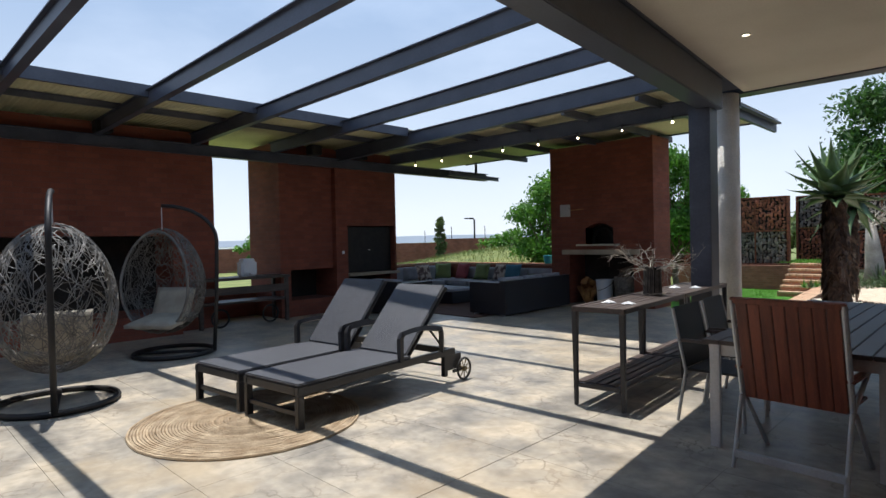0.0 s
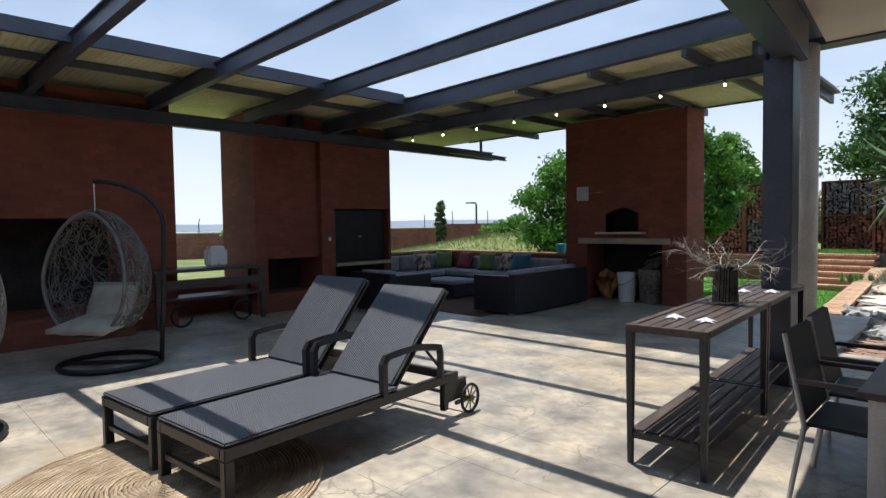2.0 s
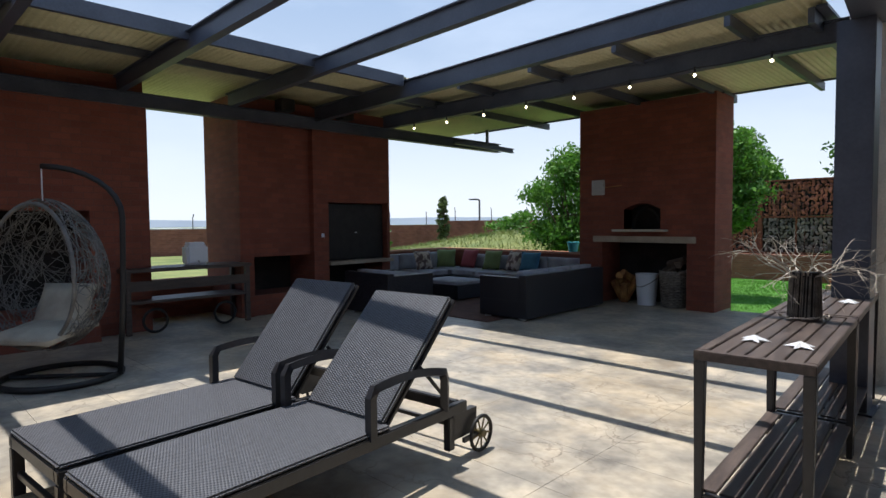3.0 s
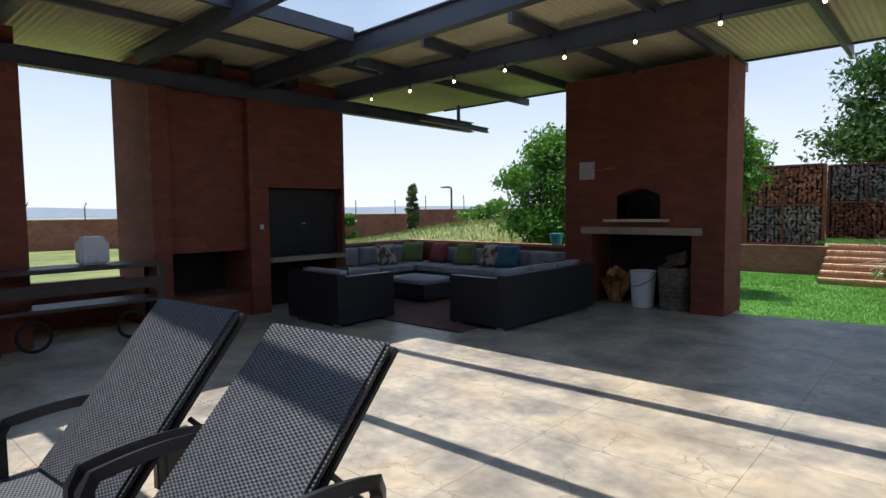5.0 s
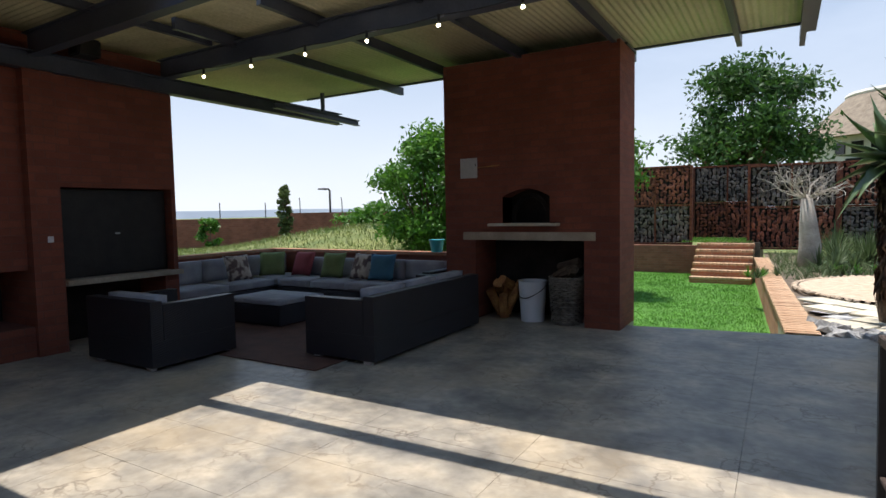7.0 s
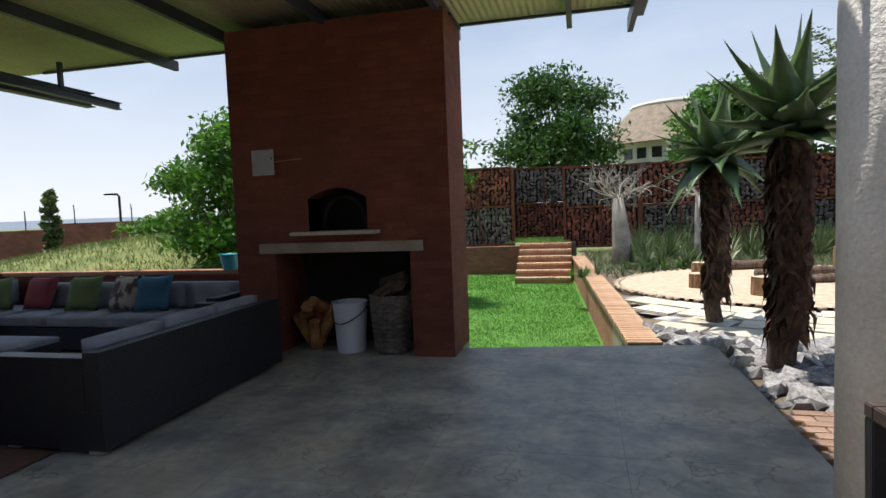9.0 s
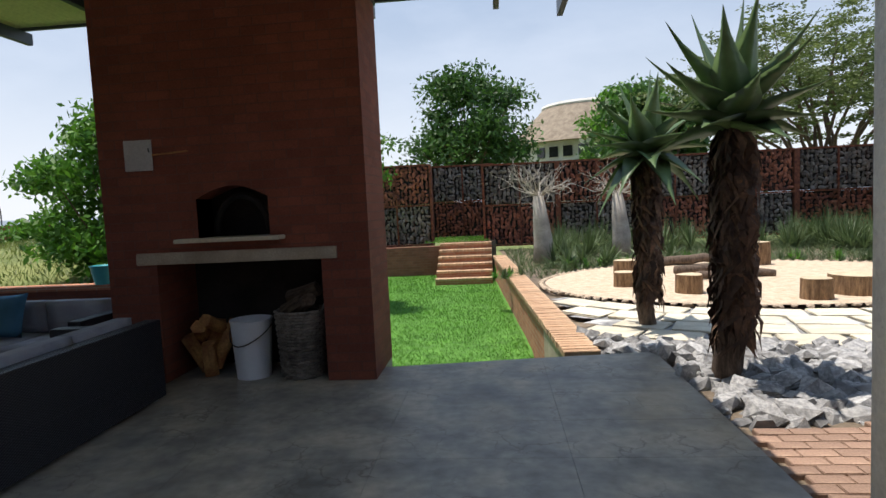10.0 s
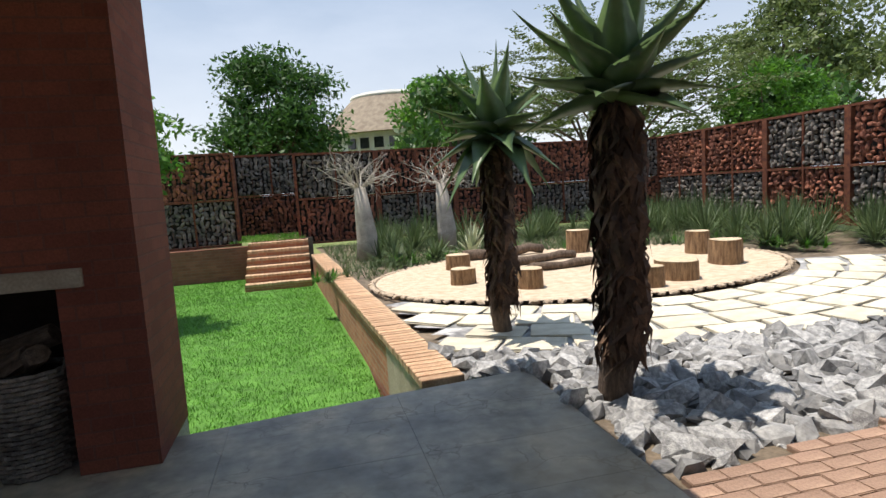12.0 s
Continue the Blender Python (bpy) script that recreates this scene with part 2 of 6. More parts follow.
CUSHION = material("oat_canvas", (0.30, 0.27, 0.22), (0.42, 0.38, 0.31), 4, 0.95, 0, 0.5, 160, 0.1)
GREYCUSH = material("light_grey_canvas", (0.26, 0.265, 0.30), (0.36, 0.365, 0.40), 4, 0.95, 0, 0.5, 160, 0.1)
RED_FAB = material("red_canvas", (0.22, 0.04, 0.05), (0.28, 0.06, 0.07), 4, 0.95, 0, 0.5, 160, 0.12)
GREEN_FAB = material("green_canvas", (0.12, 0.16, 0.06), (0.17, 0.22, 0.085), 4, 0.95, 0, 0.5, 160, 0.12)
BLUE_FAB = material("blue_canvas", (0.04, 0.13, 0.20), (0.06, 0.18, 0.27), 4, 0.95, 0, 0.5, 160, 0.12)
MIX_FAB = material("patterned_canvas", (0.12, 0.08, 0.08), (0.50, 0.42, 0.36), 9, 0.95, 0, 0.5, 160, 0.2, low=0.45, high=0.55)
IRON = material("black_iron", (0.01, 0.01, 0.011), (0.022, 0.02, 0.02), 6, 0.55, 0.2, 0.1, 50, 0.2)
# Near-black: hearth and oven soot, painted shade behind fence stones, other dark parts
SOOT_AND_SHADE = material("soot_and_shade", (0.008, 0.007, 0.006), (0.03, 0.025, 0.022), 3, 0.95, 0, 0.4, 30, 0.3)
WHITE_PLASTIC = material("white_plastic", (0.66, 0.68, 0.72), (0.74, 0.76, 0.8), 2, 0.4, 0, 0.02, 60, 0.04)
TURQ = material("turquoise_plastic", (0.05, 0.40, 0.45), (0.07, 0.48, 0.52), 2, 0.4, 0, 0.02, 60, 0.06)
BASKET = material("grey_willow", (0.10, 0.085, 0.07), (0.22, 0.19, 0.16), 14, 0.85, 0, 0.5, 90, 0.3, island=0.3)
WOOD_RAW = material("split_wood", (0.24, 0.085, 0.035), (0.50, 0.27, 0.09), 6, 0.8, 0, 0.4, 50, 0.25, island=0.25)
BARK = material("bark", (0.07, 0.045, 0.03), (0.17, 0.12, 0.085), 9, 0.95, 0, 1.0, 45, 0.4, stretch=(3, 3, 0.7))
DEADLEAF = material("dead_leaf", (0.045, 0.024, 0.016), (0.14, 0.08, 0.048), 6, 0.9, 0, 0.4, 40, 0.3, island=0.5)
PALEBARK = material("pale_bark", (0.28, 0.25, 0.21), (0.42, 0.38, 0.33), 4, 0.9, 0, 0.6, 35, 0.2)
TWIG = material("bleached_twig", (0.34, 0.30, 0.25), (0.52, 0.47, 0.40), 8, 0.9, 0, 0.3, 60, 0.2)
STUMPBARK = material("stump_bark", (0.13, 0.072, 0.035), (0.34, 0.21, 0.11), 7, 0.95, 0, 1.0, 40, 0.4, stretch=(3, 3, 0.5))
RUG_RED = material("rust_red_wool", (0.085, 0.038, 0.028), (0.14, 0.065, 0.045), 5, 0.95, 0, 0.8, 130, 0.3)
LOGTOP = material("log_top", (0.45, 0.34, 0.22), (0.62, 0.50, 0.34), 12, 0.9, 0, 0.5, 60, 0.2)
ROCK = material("grey_rock", (0.17, 0.17, 0.172), (0.37, 0.365, 0.355), 7, 0.9, 0, 0.8, 30, 0.25, island=0.35, objectrand=0.2)
GABION = material("gabion_rock", (0.09, 0.078, 0.07), (0.22, 0.19, 0.16), 4, 0.9, 0, 0.6, 30, 0.25, island=0.4)
GABION_RUST = material("rusty_gabion_rock", (0.14, 0.048, 0.03), (0.31, 0.115, 0.065), 4, 0.9, 0, 0.6, 30, 0.25, island=0.45)
RUST = material("rusted_steel", (0.10, 0.03, 0.018), (0.22, 0.075, 0.035), 8, 0.9, 0.1, 0.4, 60, 0.3)
GRAVEL = material("pale_gravel", (0.50, 0.38, 0.26), (0.68, 0.54, 0.40), 8, 0.95, 0, 1.0, 150, 0.3)
FLAG = material("pale_flagstone", (0.55, 0.49, 0.37), (0.68, 0.62, 0.49), 3, 0.85, 0, 0.5, 40, 0.15, objectrand=0.12)
SOIL = material("soil", (0.10, 0.075, 0.05), (0.22, 0.17, 0.12), 3, 0.95, 0, 0.8, 30, 0.3)
LAWN = leafy("lawn_blade", (0.07, 0.22, 0.018), (0.15, 0.37, 0.045), 0.3)
TURF = material("turf", (0.05, 0.15, 0.014), (0.10, 0.26, 0.035), 6, 0.9, 0, 0.9, 120, 0.35)
MEADOW = material("meadow", (0.09, 0.13, 0.03), (0.20, 0.22, 0.07), 0.8, 0.95, 0, 0.9, 30, 0.35)
STRAW = leafy("meadow_blade", (0.09, 0.15, 0.03), (0.24, 0.26, 0.08), 0.3)
LEAF = leafy("tree_leaf", (0.025, 0.075, 0.014), (0.07, 0.16, 0.03))
LEAF_BRIGHT = leafy("bright_leaf", (0.05, 0.15, 0.015), (0.12, 0.28, 0.03))
LEAF_OLIVE = leafy("olive_leaf", (0.075, 0.115, 0.035), (0.17, 0.22, 0.07))
REED = leafy("reed_leaf", (0.05, 0.09, 0.03), (0.14, 0.19, 0.08))
ALOE = leafy("aloe_leaf", (0.075, 0.14, 0.05), (0.16, 0.25, 0.10), 0.12, 0.4)
ALOE_PALE = leafy("pale_agave_leaf", (0.30, 0.34, 0.20), (0.50, 0.52, 0.36), 0.1, 0.45)
THATCH = material("thatch", (0.21, 0.165, 0.12), (0.31, 0.255, 0.19), 2, 0.95, 0, 0.6, 25, 0.2)
WHITEWALL = material("white_wall", (0.70, 0.68, 0.62), (0.80, 0.78, 0.72), 1, 0.9, 0, 0.1, 20, 0.06)
DARKGLASS = material("dark_window", (0.02, 0.02, 0.022), (0.04, 0.04, 0.045), 2, 0.1, 0, 0.0, 20, 0.1)
# land colour paled to stand in for the haze of distance
HAZE = material("painted_haze_land", (0.60, 0.64, 0.68), (0.68, 0.71, 0.74), 0.01, 1.0, 0, 0.0, 1, 0.02)
BULB = bpy.data.materials.new("lit_bulb")
BULB.use_nodes = True
BULB.node_tree.nodes["Principled BSDF"].inputs["Emission Color"].default_value = (1.0, 0.82, 0.55, 1)
BULB.node_tree.nodes["Principled BSDF"].inputs["Emission Strength"].default_value = 9.0
SPOT = bpy.data.materials.new("lit_spot")
SPOT.use_nodes = True
SPOT.node_tree.nodes["Principled BSDF"].inputs["Emission Color"].default_value = (1.0, 0.85, 0.6, 1)
SPOT.node_tree.nodes["Principled BSDF"].inputs["Emission Strength"].default_value = 6.0

# ---------------- mesh helpers ----------------


def mesh_of(name, bm, mat, smooth=False):
    me = bpy.data.meshes.new(name)
    bmesh.ops.recalc_face_normals(bm, faces=bm.faces)
    if smooth:
        for f in bm.faces:
            f.smooth = True
    bm.to_mesh(me)
    bm.free()
    me.materials.append(mat)
    return me


def part(name, bm, mat, parent=None, label="", smooth=False):
    ob = new(name, mesh_of(name, bm, mat, smooth))
    if parent:
        ob.parent = parent
    if label:
        ob["label"] = label
    return ob


def thing(name, label, category, m=None, group="", kind=""):
    ob = new(name)
    ob.empty_display_size = 0.1
    if m is not None:
        ob.matrix_world = m
    return tagged(ob, label, category, group, kind)


def box(x0, x1, y0, y1, z0, z1, bevel=0.0, bm=None, m=None):
    bm2 = bmesh.new()
    bmesh.ops.create_cube(bm2, size=1)
    bmesh.ops.transform(bm2, matrix=Matrix.LocRotScale(((x0 + x1) / 2, (y0 + y1) / 2, (z0 + z1) / 2), None, (abs(x1 - x0), abs(y1 - y0), abs(z1 - z0))), verts=bm2.verts)
    if bevel:
        bmesh.ops.bevel(bm2, geom=bm2.edges[:] + bm2.verts[:], offset=bevel, segments=2, affect="EDGES")
    if m is not None:
        bmesh.ops.transform(bm2, matrix=m, verts=bm2.verts)
    if bm is None:
        return bm2
    me = bpy.data.meshes.new("tmp")
    bm2.to_mesh(me)
    bm2.free()
    bm.from_mesh(me)
    bpy.data.meshes.remove(me)
    return bm


def tube(points, radius, sides=8, bm=None, closed=False):
    """A round bar along a list of points; radius may be one number or one for each point."""
    bm = bm or bmesh.new()
    pts = [Vector(p) for p in points]
    n = len(pts)
    rad = radius if isinstance(radius, (list, tuple)) else [radius] * n
    rings = []
    ref = None
    for i, p in enumerate(pts):
        a = pts[(i - 1) % n] if (i or closed) else p
        b = pts[(i + 1) % n] if (i < n - 1 or closed) else p
        d = (b - a).normalized() if (b - a).length > 1e-9 else Vector((0, 0, 1))
        if ref is None:
            ref = d.orthogonal().normalized()
        ref = (ref - d * ref.dot(d))
        ref = ref.normalized() if ref.length > 1e-6 else d.orthogonal().normalized()
        q = d.cross(ref)
        rings.append([bm.verts.new(p + rad[i] * (math.cos(2 * math.pi * k / sides) * ref + math.sin(2 * math.pi * k / sides) * q)) for k in range(sides)])
    for i in range(n if closed else n - 1):
        r1, r2 = rings[i], rings[(i + 1) % n]
        for k in range(sides):
            bm.faces.new((r1[k], r1[(k + 1) % sides], r2[(k + 1) % sides], r2[k]))
    if not closed:
        bm.faces.new(rings[0])
        bm.faces.new(rings[-1])
    return bm


def ibeam(p0, p1, w, h, name, parent=None, label="", t=0.014):
    """A rolled steel section between two points (top flange at the points' height)."""
    p0, p1 = Vector(p0), Vector(p1)
    d = (p1 - p0)
    L = d.length
    m = Matrix.Translation(p0) @ d.to_track_quat("X", "Z").to_matrix().to_4x4()
    bm = bmesh.new()
    box(0, L, -w / 2, w / 2, -t, 0, 0, bm, m)
    box(0, L, -t / 2, t / 2, -h + t, -t, 0, bm, m)
    box(0, L, -w / 2, w / 2, -h, -h + t, 0, bm, m)
    return part(name, bm, STEEL, parent, label)


def raw_mesh(name, verts, faces, mat, parent=None, smooth=False):
    me = bpy.data.meshes.new(name)
    me.from_pydata([tuple(v) for v in verts], [], faces)
    me.materials.append(mat)
    if smooth:
        for f in me.polygons:
            f.use_smooth = True
    ob = new(name, me)
    if parent:
        ob.parent = parent
    return ob


def structure(ob, label, category):
    return tagged(ob, label, category, kind="structure")


def weave_uv(ob, scale=1.0):
    """Box-projected UV in metres, so that a weave runs along the part's own axes."""
    me = ob.data
    uv = me.uv_layers.new(name="UVMap")
    for poly in me.polygons:
        n = poly.normal
        for li in poly.loop_indices:
            v = me.vertices[me.loops[li].vertex_index].co
            if abs(n.z) >= max(abs(n.x), abs(n.y)):
                uv.data[li].uv = (v.x * scale, v.y * scale)
            elif abs(n.x) > abs(n.y):
                uv.data[li].uv = (v.y * scale, v.z * scale)
            else:
                uv.data[li].uv = (v.x * scale, v.z * scale)
    return ob


rng = random.Random(7)

# ---------------- ground, floor ----------------
def ground():
    verts, faces = [], []
    xs = [-900, -300, -120, -60] + [-45 + 1.5 * i for i in range(60)] + [60, 120, 300, 900]
    ys = [-400, -100, -40] + [-10 + 1.5 * i for i in range(50)] + [80, 120, 300, 900]
    for y in ys:
        for x in xs:
            inside = -30 < x < -9.2 and 12.6 < y < 45
            left = x < -11.4 and y < 12.6
            z = 0.12 if (inside or left) else -1.0
            if inside:
                z += 1.0 * math.exp(-(((x + 14.0) / 5.0) ** 2 + ((y - 19.5) / 4.0) ** 2)) + 0.05 * noise.noise((x * 0.4, y * 0.4, 0))
            if abs(x) > 55 or y > 70:
                z = -3.0
            verts.append((x, y, z))
    nx = len(xs)
    for j in range(len(ys) - 1):
        for i in range(nx - 1):
            faces.append((j * nx + i, j * nx + i + 1, (j + 1) * nx + i + 1, (j + 1) * nx + i))
    structure(raw_mesh("ground", verts, faces, MEADOW, smooth=True), "rough dry green meadow ground around the house", "ground")


ground()



def slab_edge(x):
    """The slab's garden edge east of the oven runs askew."""
    return 12.42 if x <= -4.33 else 12.05 + 0.1386 * (x + 4.33)


def prism(outline, z0, z1):
    bm = bmesh.new()
    lo = [bm.verts.new((x, y, z0)) for x, y in outline]
    hi = [bm.verts.new((x, y, z1)) for x, y in outline]
    for i in range(len(lo)):
        j = (i + 1) % len(lo)
        bm.faces.new((lo[i], lo[j], hi[j], hi[i]))
    bm.faces.new(hi)
    bm.faces.new(lo[::-1])
    return bm


floor = structure(part("floor", prism([(-11.2, -6), (-1.66, -6), (-1.66, 12.42), (-4.33, 12.05), (-4.33, 12.42), (-11.2, 12.42)], -0.9, -0.008), GROUT), "concrete patio slab with slate-look stone tiles", "floor")
house_floor = structure(part("floor_house", box(-1.658, 6, -6, 9.2, -0.9, -0.008), GROUT), "covered dining terrace floor of stone tiles", "floor")
tile_meshes = {}


def tile(x0, x1, y0, y1, parent):
    key = (round(x1 - x0, 3), round(y1 - y0, 3))
    if key not in tile_meshes:
        tile_meshes[key] = mesh_of("tile", box(-key[0] / 2 + 0.0012, key[0] / 2 - 0.0012, -key[1] / 2 + 0.0012, key[1] / 2 - 0.0012, -0.008, 0.0), FLOOR)
    ob = new("tile", tile_meshes[key])
    ob.parent = parent
    ob.location = ((x0 + x1) / 2, (y0 + y1) / 2, 0)


# ---------------- brick walls ----------------
WX = -9.67
w = structure(thing("wall_west", "tall red face-brick wall with fireplace and window openings", "wall"), "tall red face-brick wall with fireplace and braai recesses", "wall")


def wpart(name, b, mat=BRICK, label=""):
    return part(name, box(*b), mat, w, label)


# southern block with the long fireplace recess
wpart("wall_block", (-10.95, WX, 4.05, 4.8, 0, 3.17))
wpart("wall_block", (-10.95, WX, -6, 4.05, 1.72, 3.17))
wpart("wall_block", (-10.95, WX, -6, 1.2, 0, 1.72))
wpart("recess_back", (-10.95, -10.55, 1.2, 4.05, 0, 1.72), SOOT_AND_SHADE)
wpart("hearth", (-10.55, WX + 0.35, 1.2, 4.05, 0, 0.38), BRICK)
# opening: low outer parapet
wpart("parapet", (-10.95, -10.75, 4.8, 6.15, 0, 0.62))
# northern block: pier, recess, pier, box niche
wpart("pier", (-10.95, WX, 6.15, 6.38, 0, 3.17))
wpart("recess_head", (-10.95, WX - 0.14, 6.38, 7.52, 0.97, 3.17))
wpart("recess_base", (-10.95, WX - 0.06, 6.38, 7.52, 0, 0.34))
wpart("recess_back", (-10.95, -10.5, 6.38, 7.52, 0.34, 0.97), SOOT_AND_SHADE)
wpart("pier", (-10.95, WX, 7.52, 7.83, 0, 3.17))
wpart("niche_head", (-10.95, WX - 0.05, 7.83, 9.3, 1.9, 3.17))
wpart("niche_back", (-10.95, -10.4, 7.83, 9.3, 0.82, 1.9), SOOT_AND_SHADE)
wpart("niche_jamb", (-10.4, WX - 0.05, 9.24, 9.3, 0.82, 1.9))
wpart("niche_base", (-10.95, -10.3, 7.83, 9.3, 0, 0.8), SOOT_AND_SHADE)
wpart("ledge", (-10.4, WX + 0.06, 7.83, 9.3, 0.76, 0.82), CONCRETE, "pale concrete ledge")
wpart("base_pier", (-10.3, WX - 0.05, 9.1, 9.3, 0, 0.76))
wpart("wall_head", (-10.95, WX - 0.13, -6, 4.8, 3.172, 3.6))
wpart("wall_head", (-10.95, WX - 0.16, 6.15, 9.3, 3.172, 3.6))
# the built-in grill box in the niche
grill = thing("built_in_grill", "black steel built-in barbecue with closed doors", "barbecue")
part("body", box(-10.39, -9.84, 7.86, 9.22, 0.825, 1.88, 0.01), IRON, grill)
d = part("door", box(-9.838, -9.815, 7.9, 9.18, 0.86, 1.84, 0.006), IRON, grill)
part("badge", box(-9.814, -9.81, 8.51, 8.57, 1.33, 1.35), ALU, d)
sw = thing("light_switch", "small white wall switch on a brick pier", "switch")
part("plate", box(WX, WX + 0.012, 7.67, 7.73, 1.27, 1.34, 0.003), WHITE_PLASTIC, sw)
part("rocker", box(WX + 0.012, WX + 0.018, 7.68, 7.72, 1.28, 1.32, 0.002), WHITE_PLASTIC, sw)

# low planter wall round the lounge corner
lw = structure(thing("wall_low", "", ""), "low red brick parapet wall behind the lounge", "wall")
part("wall_side", box(-11.42, -11.2, 9.3, 12.62, -0.5, 0.82), BRICK, lw)
part("wall_back", box(-11.2, -6.83, 12.42, 12.62, -0.5, 0.82), BRICK, lw)
part("coping", box(-11.45, -11.17, 9.3, 12.65, 0.82, 0.87, 0.008), BRICK_FAR, lw)
part("coping", box(-11.17, -6.83, 12.39, 12.65, 0.82, 0.87, 0.008), BRICK_FAR, lw)

# closing walls of the house behind and beside the camera: unseen, added to limit bounce
structure(part("wall_house_east", box(4.0, 4.3, -6, 9.0, -0.01, 3.4), BRICK), "assumed red face-brick house wall, out of view", "wall")
structure(part("wall_house_south", box(-10.95, 4.3, -6.3, -6.0, -0.01, 3.4), BRICK), "assumed red face-brick house wall, out of view", "wall")

# ---------------- pizza oven block ----------------
OX0, OX1, OY0, OY1 = -6.83, -4.33, 11.65, 12.45
structure(part("footing", box(OX0 + 0.01, OX1 - 0.004, 12.422, OY1, -0.9, -0.001), BRICK), "brick footing under the pizza oven", "footing")
oven = thing("pizza_oven", "tall red brick outdoor pizza oven with wood store below", "oven")
part("pier", box(OX0, -6.35, OY0, OY1, 0, 1.13), BRICK, oven)
part("pier", box(-4.78, OX1, OY0, OY1, 0, 1.13), BRICK, oven)
part("pier_top", box(OX0, -6.53, OY0, OY1, 1.13, 1.24), BRICK, oven)
part("pier_top", box(-4.63, OX1, OY0, OY1, 1.13, 1.24), BRICK, oven)
part("store_back", box(-6.35, -4.78, OY1 - 0.12, OY1, 0, 1.24), SOOT_AND_SHADE, oven)


def oven_face():
    """Brick face with an arched mouth cut through it."""
    bm = bmesh.new()
    x0, x1, zs, zc = -5.92, -5.24, 1.36, 1.72
    arch = [(x0 + (x1 - x0) * i / 12, zc + 0.11 * math.sin(math.pi * i / 12)) for i in range(13)]
    loop_pts = [(x0, zs)] + arch + [(x1, zs)]
    ztop = 3.6
    front = [bm.verts.new((x, OY0, z)) for x, z in loop_pts]
    inner = [bm.verts.new((x, OY0 + 0.3, z)) for x, z in loop_pts]
    for i in range(len(front) - 1):
        bm.faces.new((front[i], front[i + 1], inner[i + 1], inner[i]))
    tops = [bm.verts.new((x, OY0, ztop)) for x, z in loop_pts[1:-1]]
    for i in range(len(tops) - 1):
        bm.faces.new((front[i + 1], front[i + 2], tops[i + 1], tops[i]))
    for b in ((OX0, x0, OY0, OY0 + 0.3, 1.24, ztop), (x1, OX1, OY0, OY0 + 0.3, 1.24, ztop), (x0, x1, OY0, OY0 + 0.3, 1.24, zs), (OX0, OX1, OY0 + 0.5, OY1, 1.241, ztop),
              (OX0, x0 - 0.1, OY0 + 0.3, OY0 + 0.5, 1.24, ztop), (x1 + 0.1, OX1, OY0 + 0.3, OY0 + 0.5, 1.24, ztop)):
        part("brick_panel", box(*b), BRICK, oven)
    return bm


part("arch_face", oven_face(), BRICK, oven)
bm = bmesh.new()
box(-6.02, -5.14, OY0 + 0.3, OY0 + 0.5, 1.24, 1.3, 0, bm)
box(-6.02, -5.14, OY0 + 0.49, OY0 + 0.499, 1.3, 1.95, 0, bm)
part("oven_chamber", bm, SOOT_AND_SHADE, oven)
# cast dome edge seen inside the mouth
bm = bmesh.new()
tube([(-5.58 + 0.26 * math.cos(math.pi * i / 14), OY0 + 0.2, 1.38 + 0.36 * math.sin(math.pi * i / 14)) for i in range(15)], 0.03, 8, bm)
part("dome_ring", bm, SOOT_AND_SHADE, oven, "", True)
part("lintel", box(-6.53, -4.63, OY0 - 0.035, OY1 - 0.125, 1.13, 1.24, 0.008), CONCRETE, oven, "cast concrete lintel")
part("shelf", box(-6.08, -5.10, OY0 - 0.16, OY0 + 0.25, 1.325, 1.362, 0.006), FLAG, oven, "pale stone landing shelf")
part("capping", box(OX0 - 0.02, OX1 + 0.02, OY0 + 0.3, OY1 + 0.03, 3.6, 3.63, 0.005), STEEL, oven)

peel = thing("pizza_peel", "steel pizza peel hung on the oven's brick face", "pizza peel")
bm = box(-6.56, -6.29, OY0 - 0.03, OY0 - 0.02, 2.0, 2.28, 0.004)
part("blade", bm, ALU, peel)
part("handle", tube([(-6.29, OY0 - 0.025, 2.14), (-5.95, OY0 - 0.025, 2.16)], 0.008), WOOD_RAW, peel, "thin wooden handle")
part("hook", tube([(-6.31, OY0, 2.17), (-6.31, OY0 - 0.045, 2.17), (-6.31, OY0 - 0.05, 2.2)], 0.005, 6), IRON, peel)

# bucket, basket and firewood in the store
bucket = thing("bucket", "white plastic bucket with a dark wire handle", "bucket", pose(-5.57, 11.85, 0))
bm = bmesh.new()
bmesh.ops.create_cone(bm, cap_ends=False, segments=28, radius1=0.16, radius2=0.195, depth=0.56, matrix=pose(0, 0, 0.28))
bmesh.ops.create_cone(bm, cap_ends=False, segments=28, radius1=0.152, radius2=0.187, depth=0.54, matrix=pose(0, 0, 0.29))
bmesh.ops.create_circle(bm, cap_ends=True, segments=28, radius=0.16, matrix=pose(0, 0, 0.003))
tube([(0.193 * math.cos(a), 0.193 * math.sin(a), 0.555) for a in [2 * math.pi * i / 28 for i in range(28)]], 0.009, 6, bm, True)
part("body", bm, WHITE_PLASTIC, bucket, smooth=True)
part("handle", tube([(0.2 * math.cos(a), -0.2 * math.sin(a) - 0.005, 0.5 - 0.16 * math.sin(a) * (1 - 0.35 * math.cos(a))) for a in [math.pi * i / 14 for i in range(15)]], 0.006, 6), IRON, bucket)

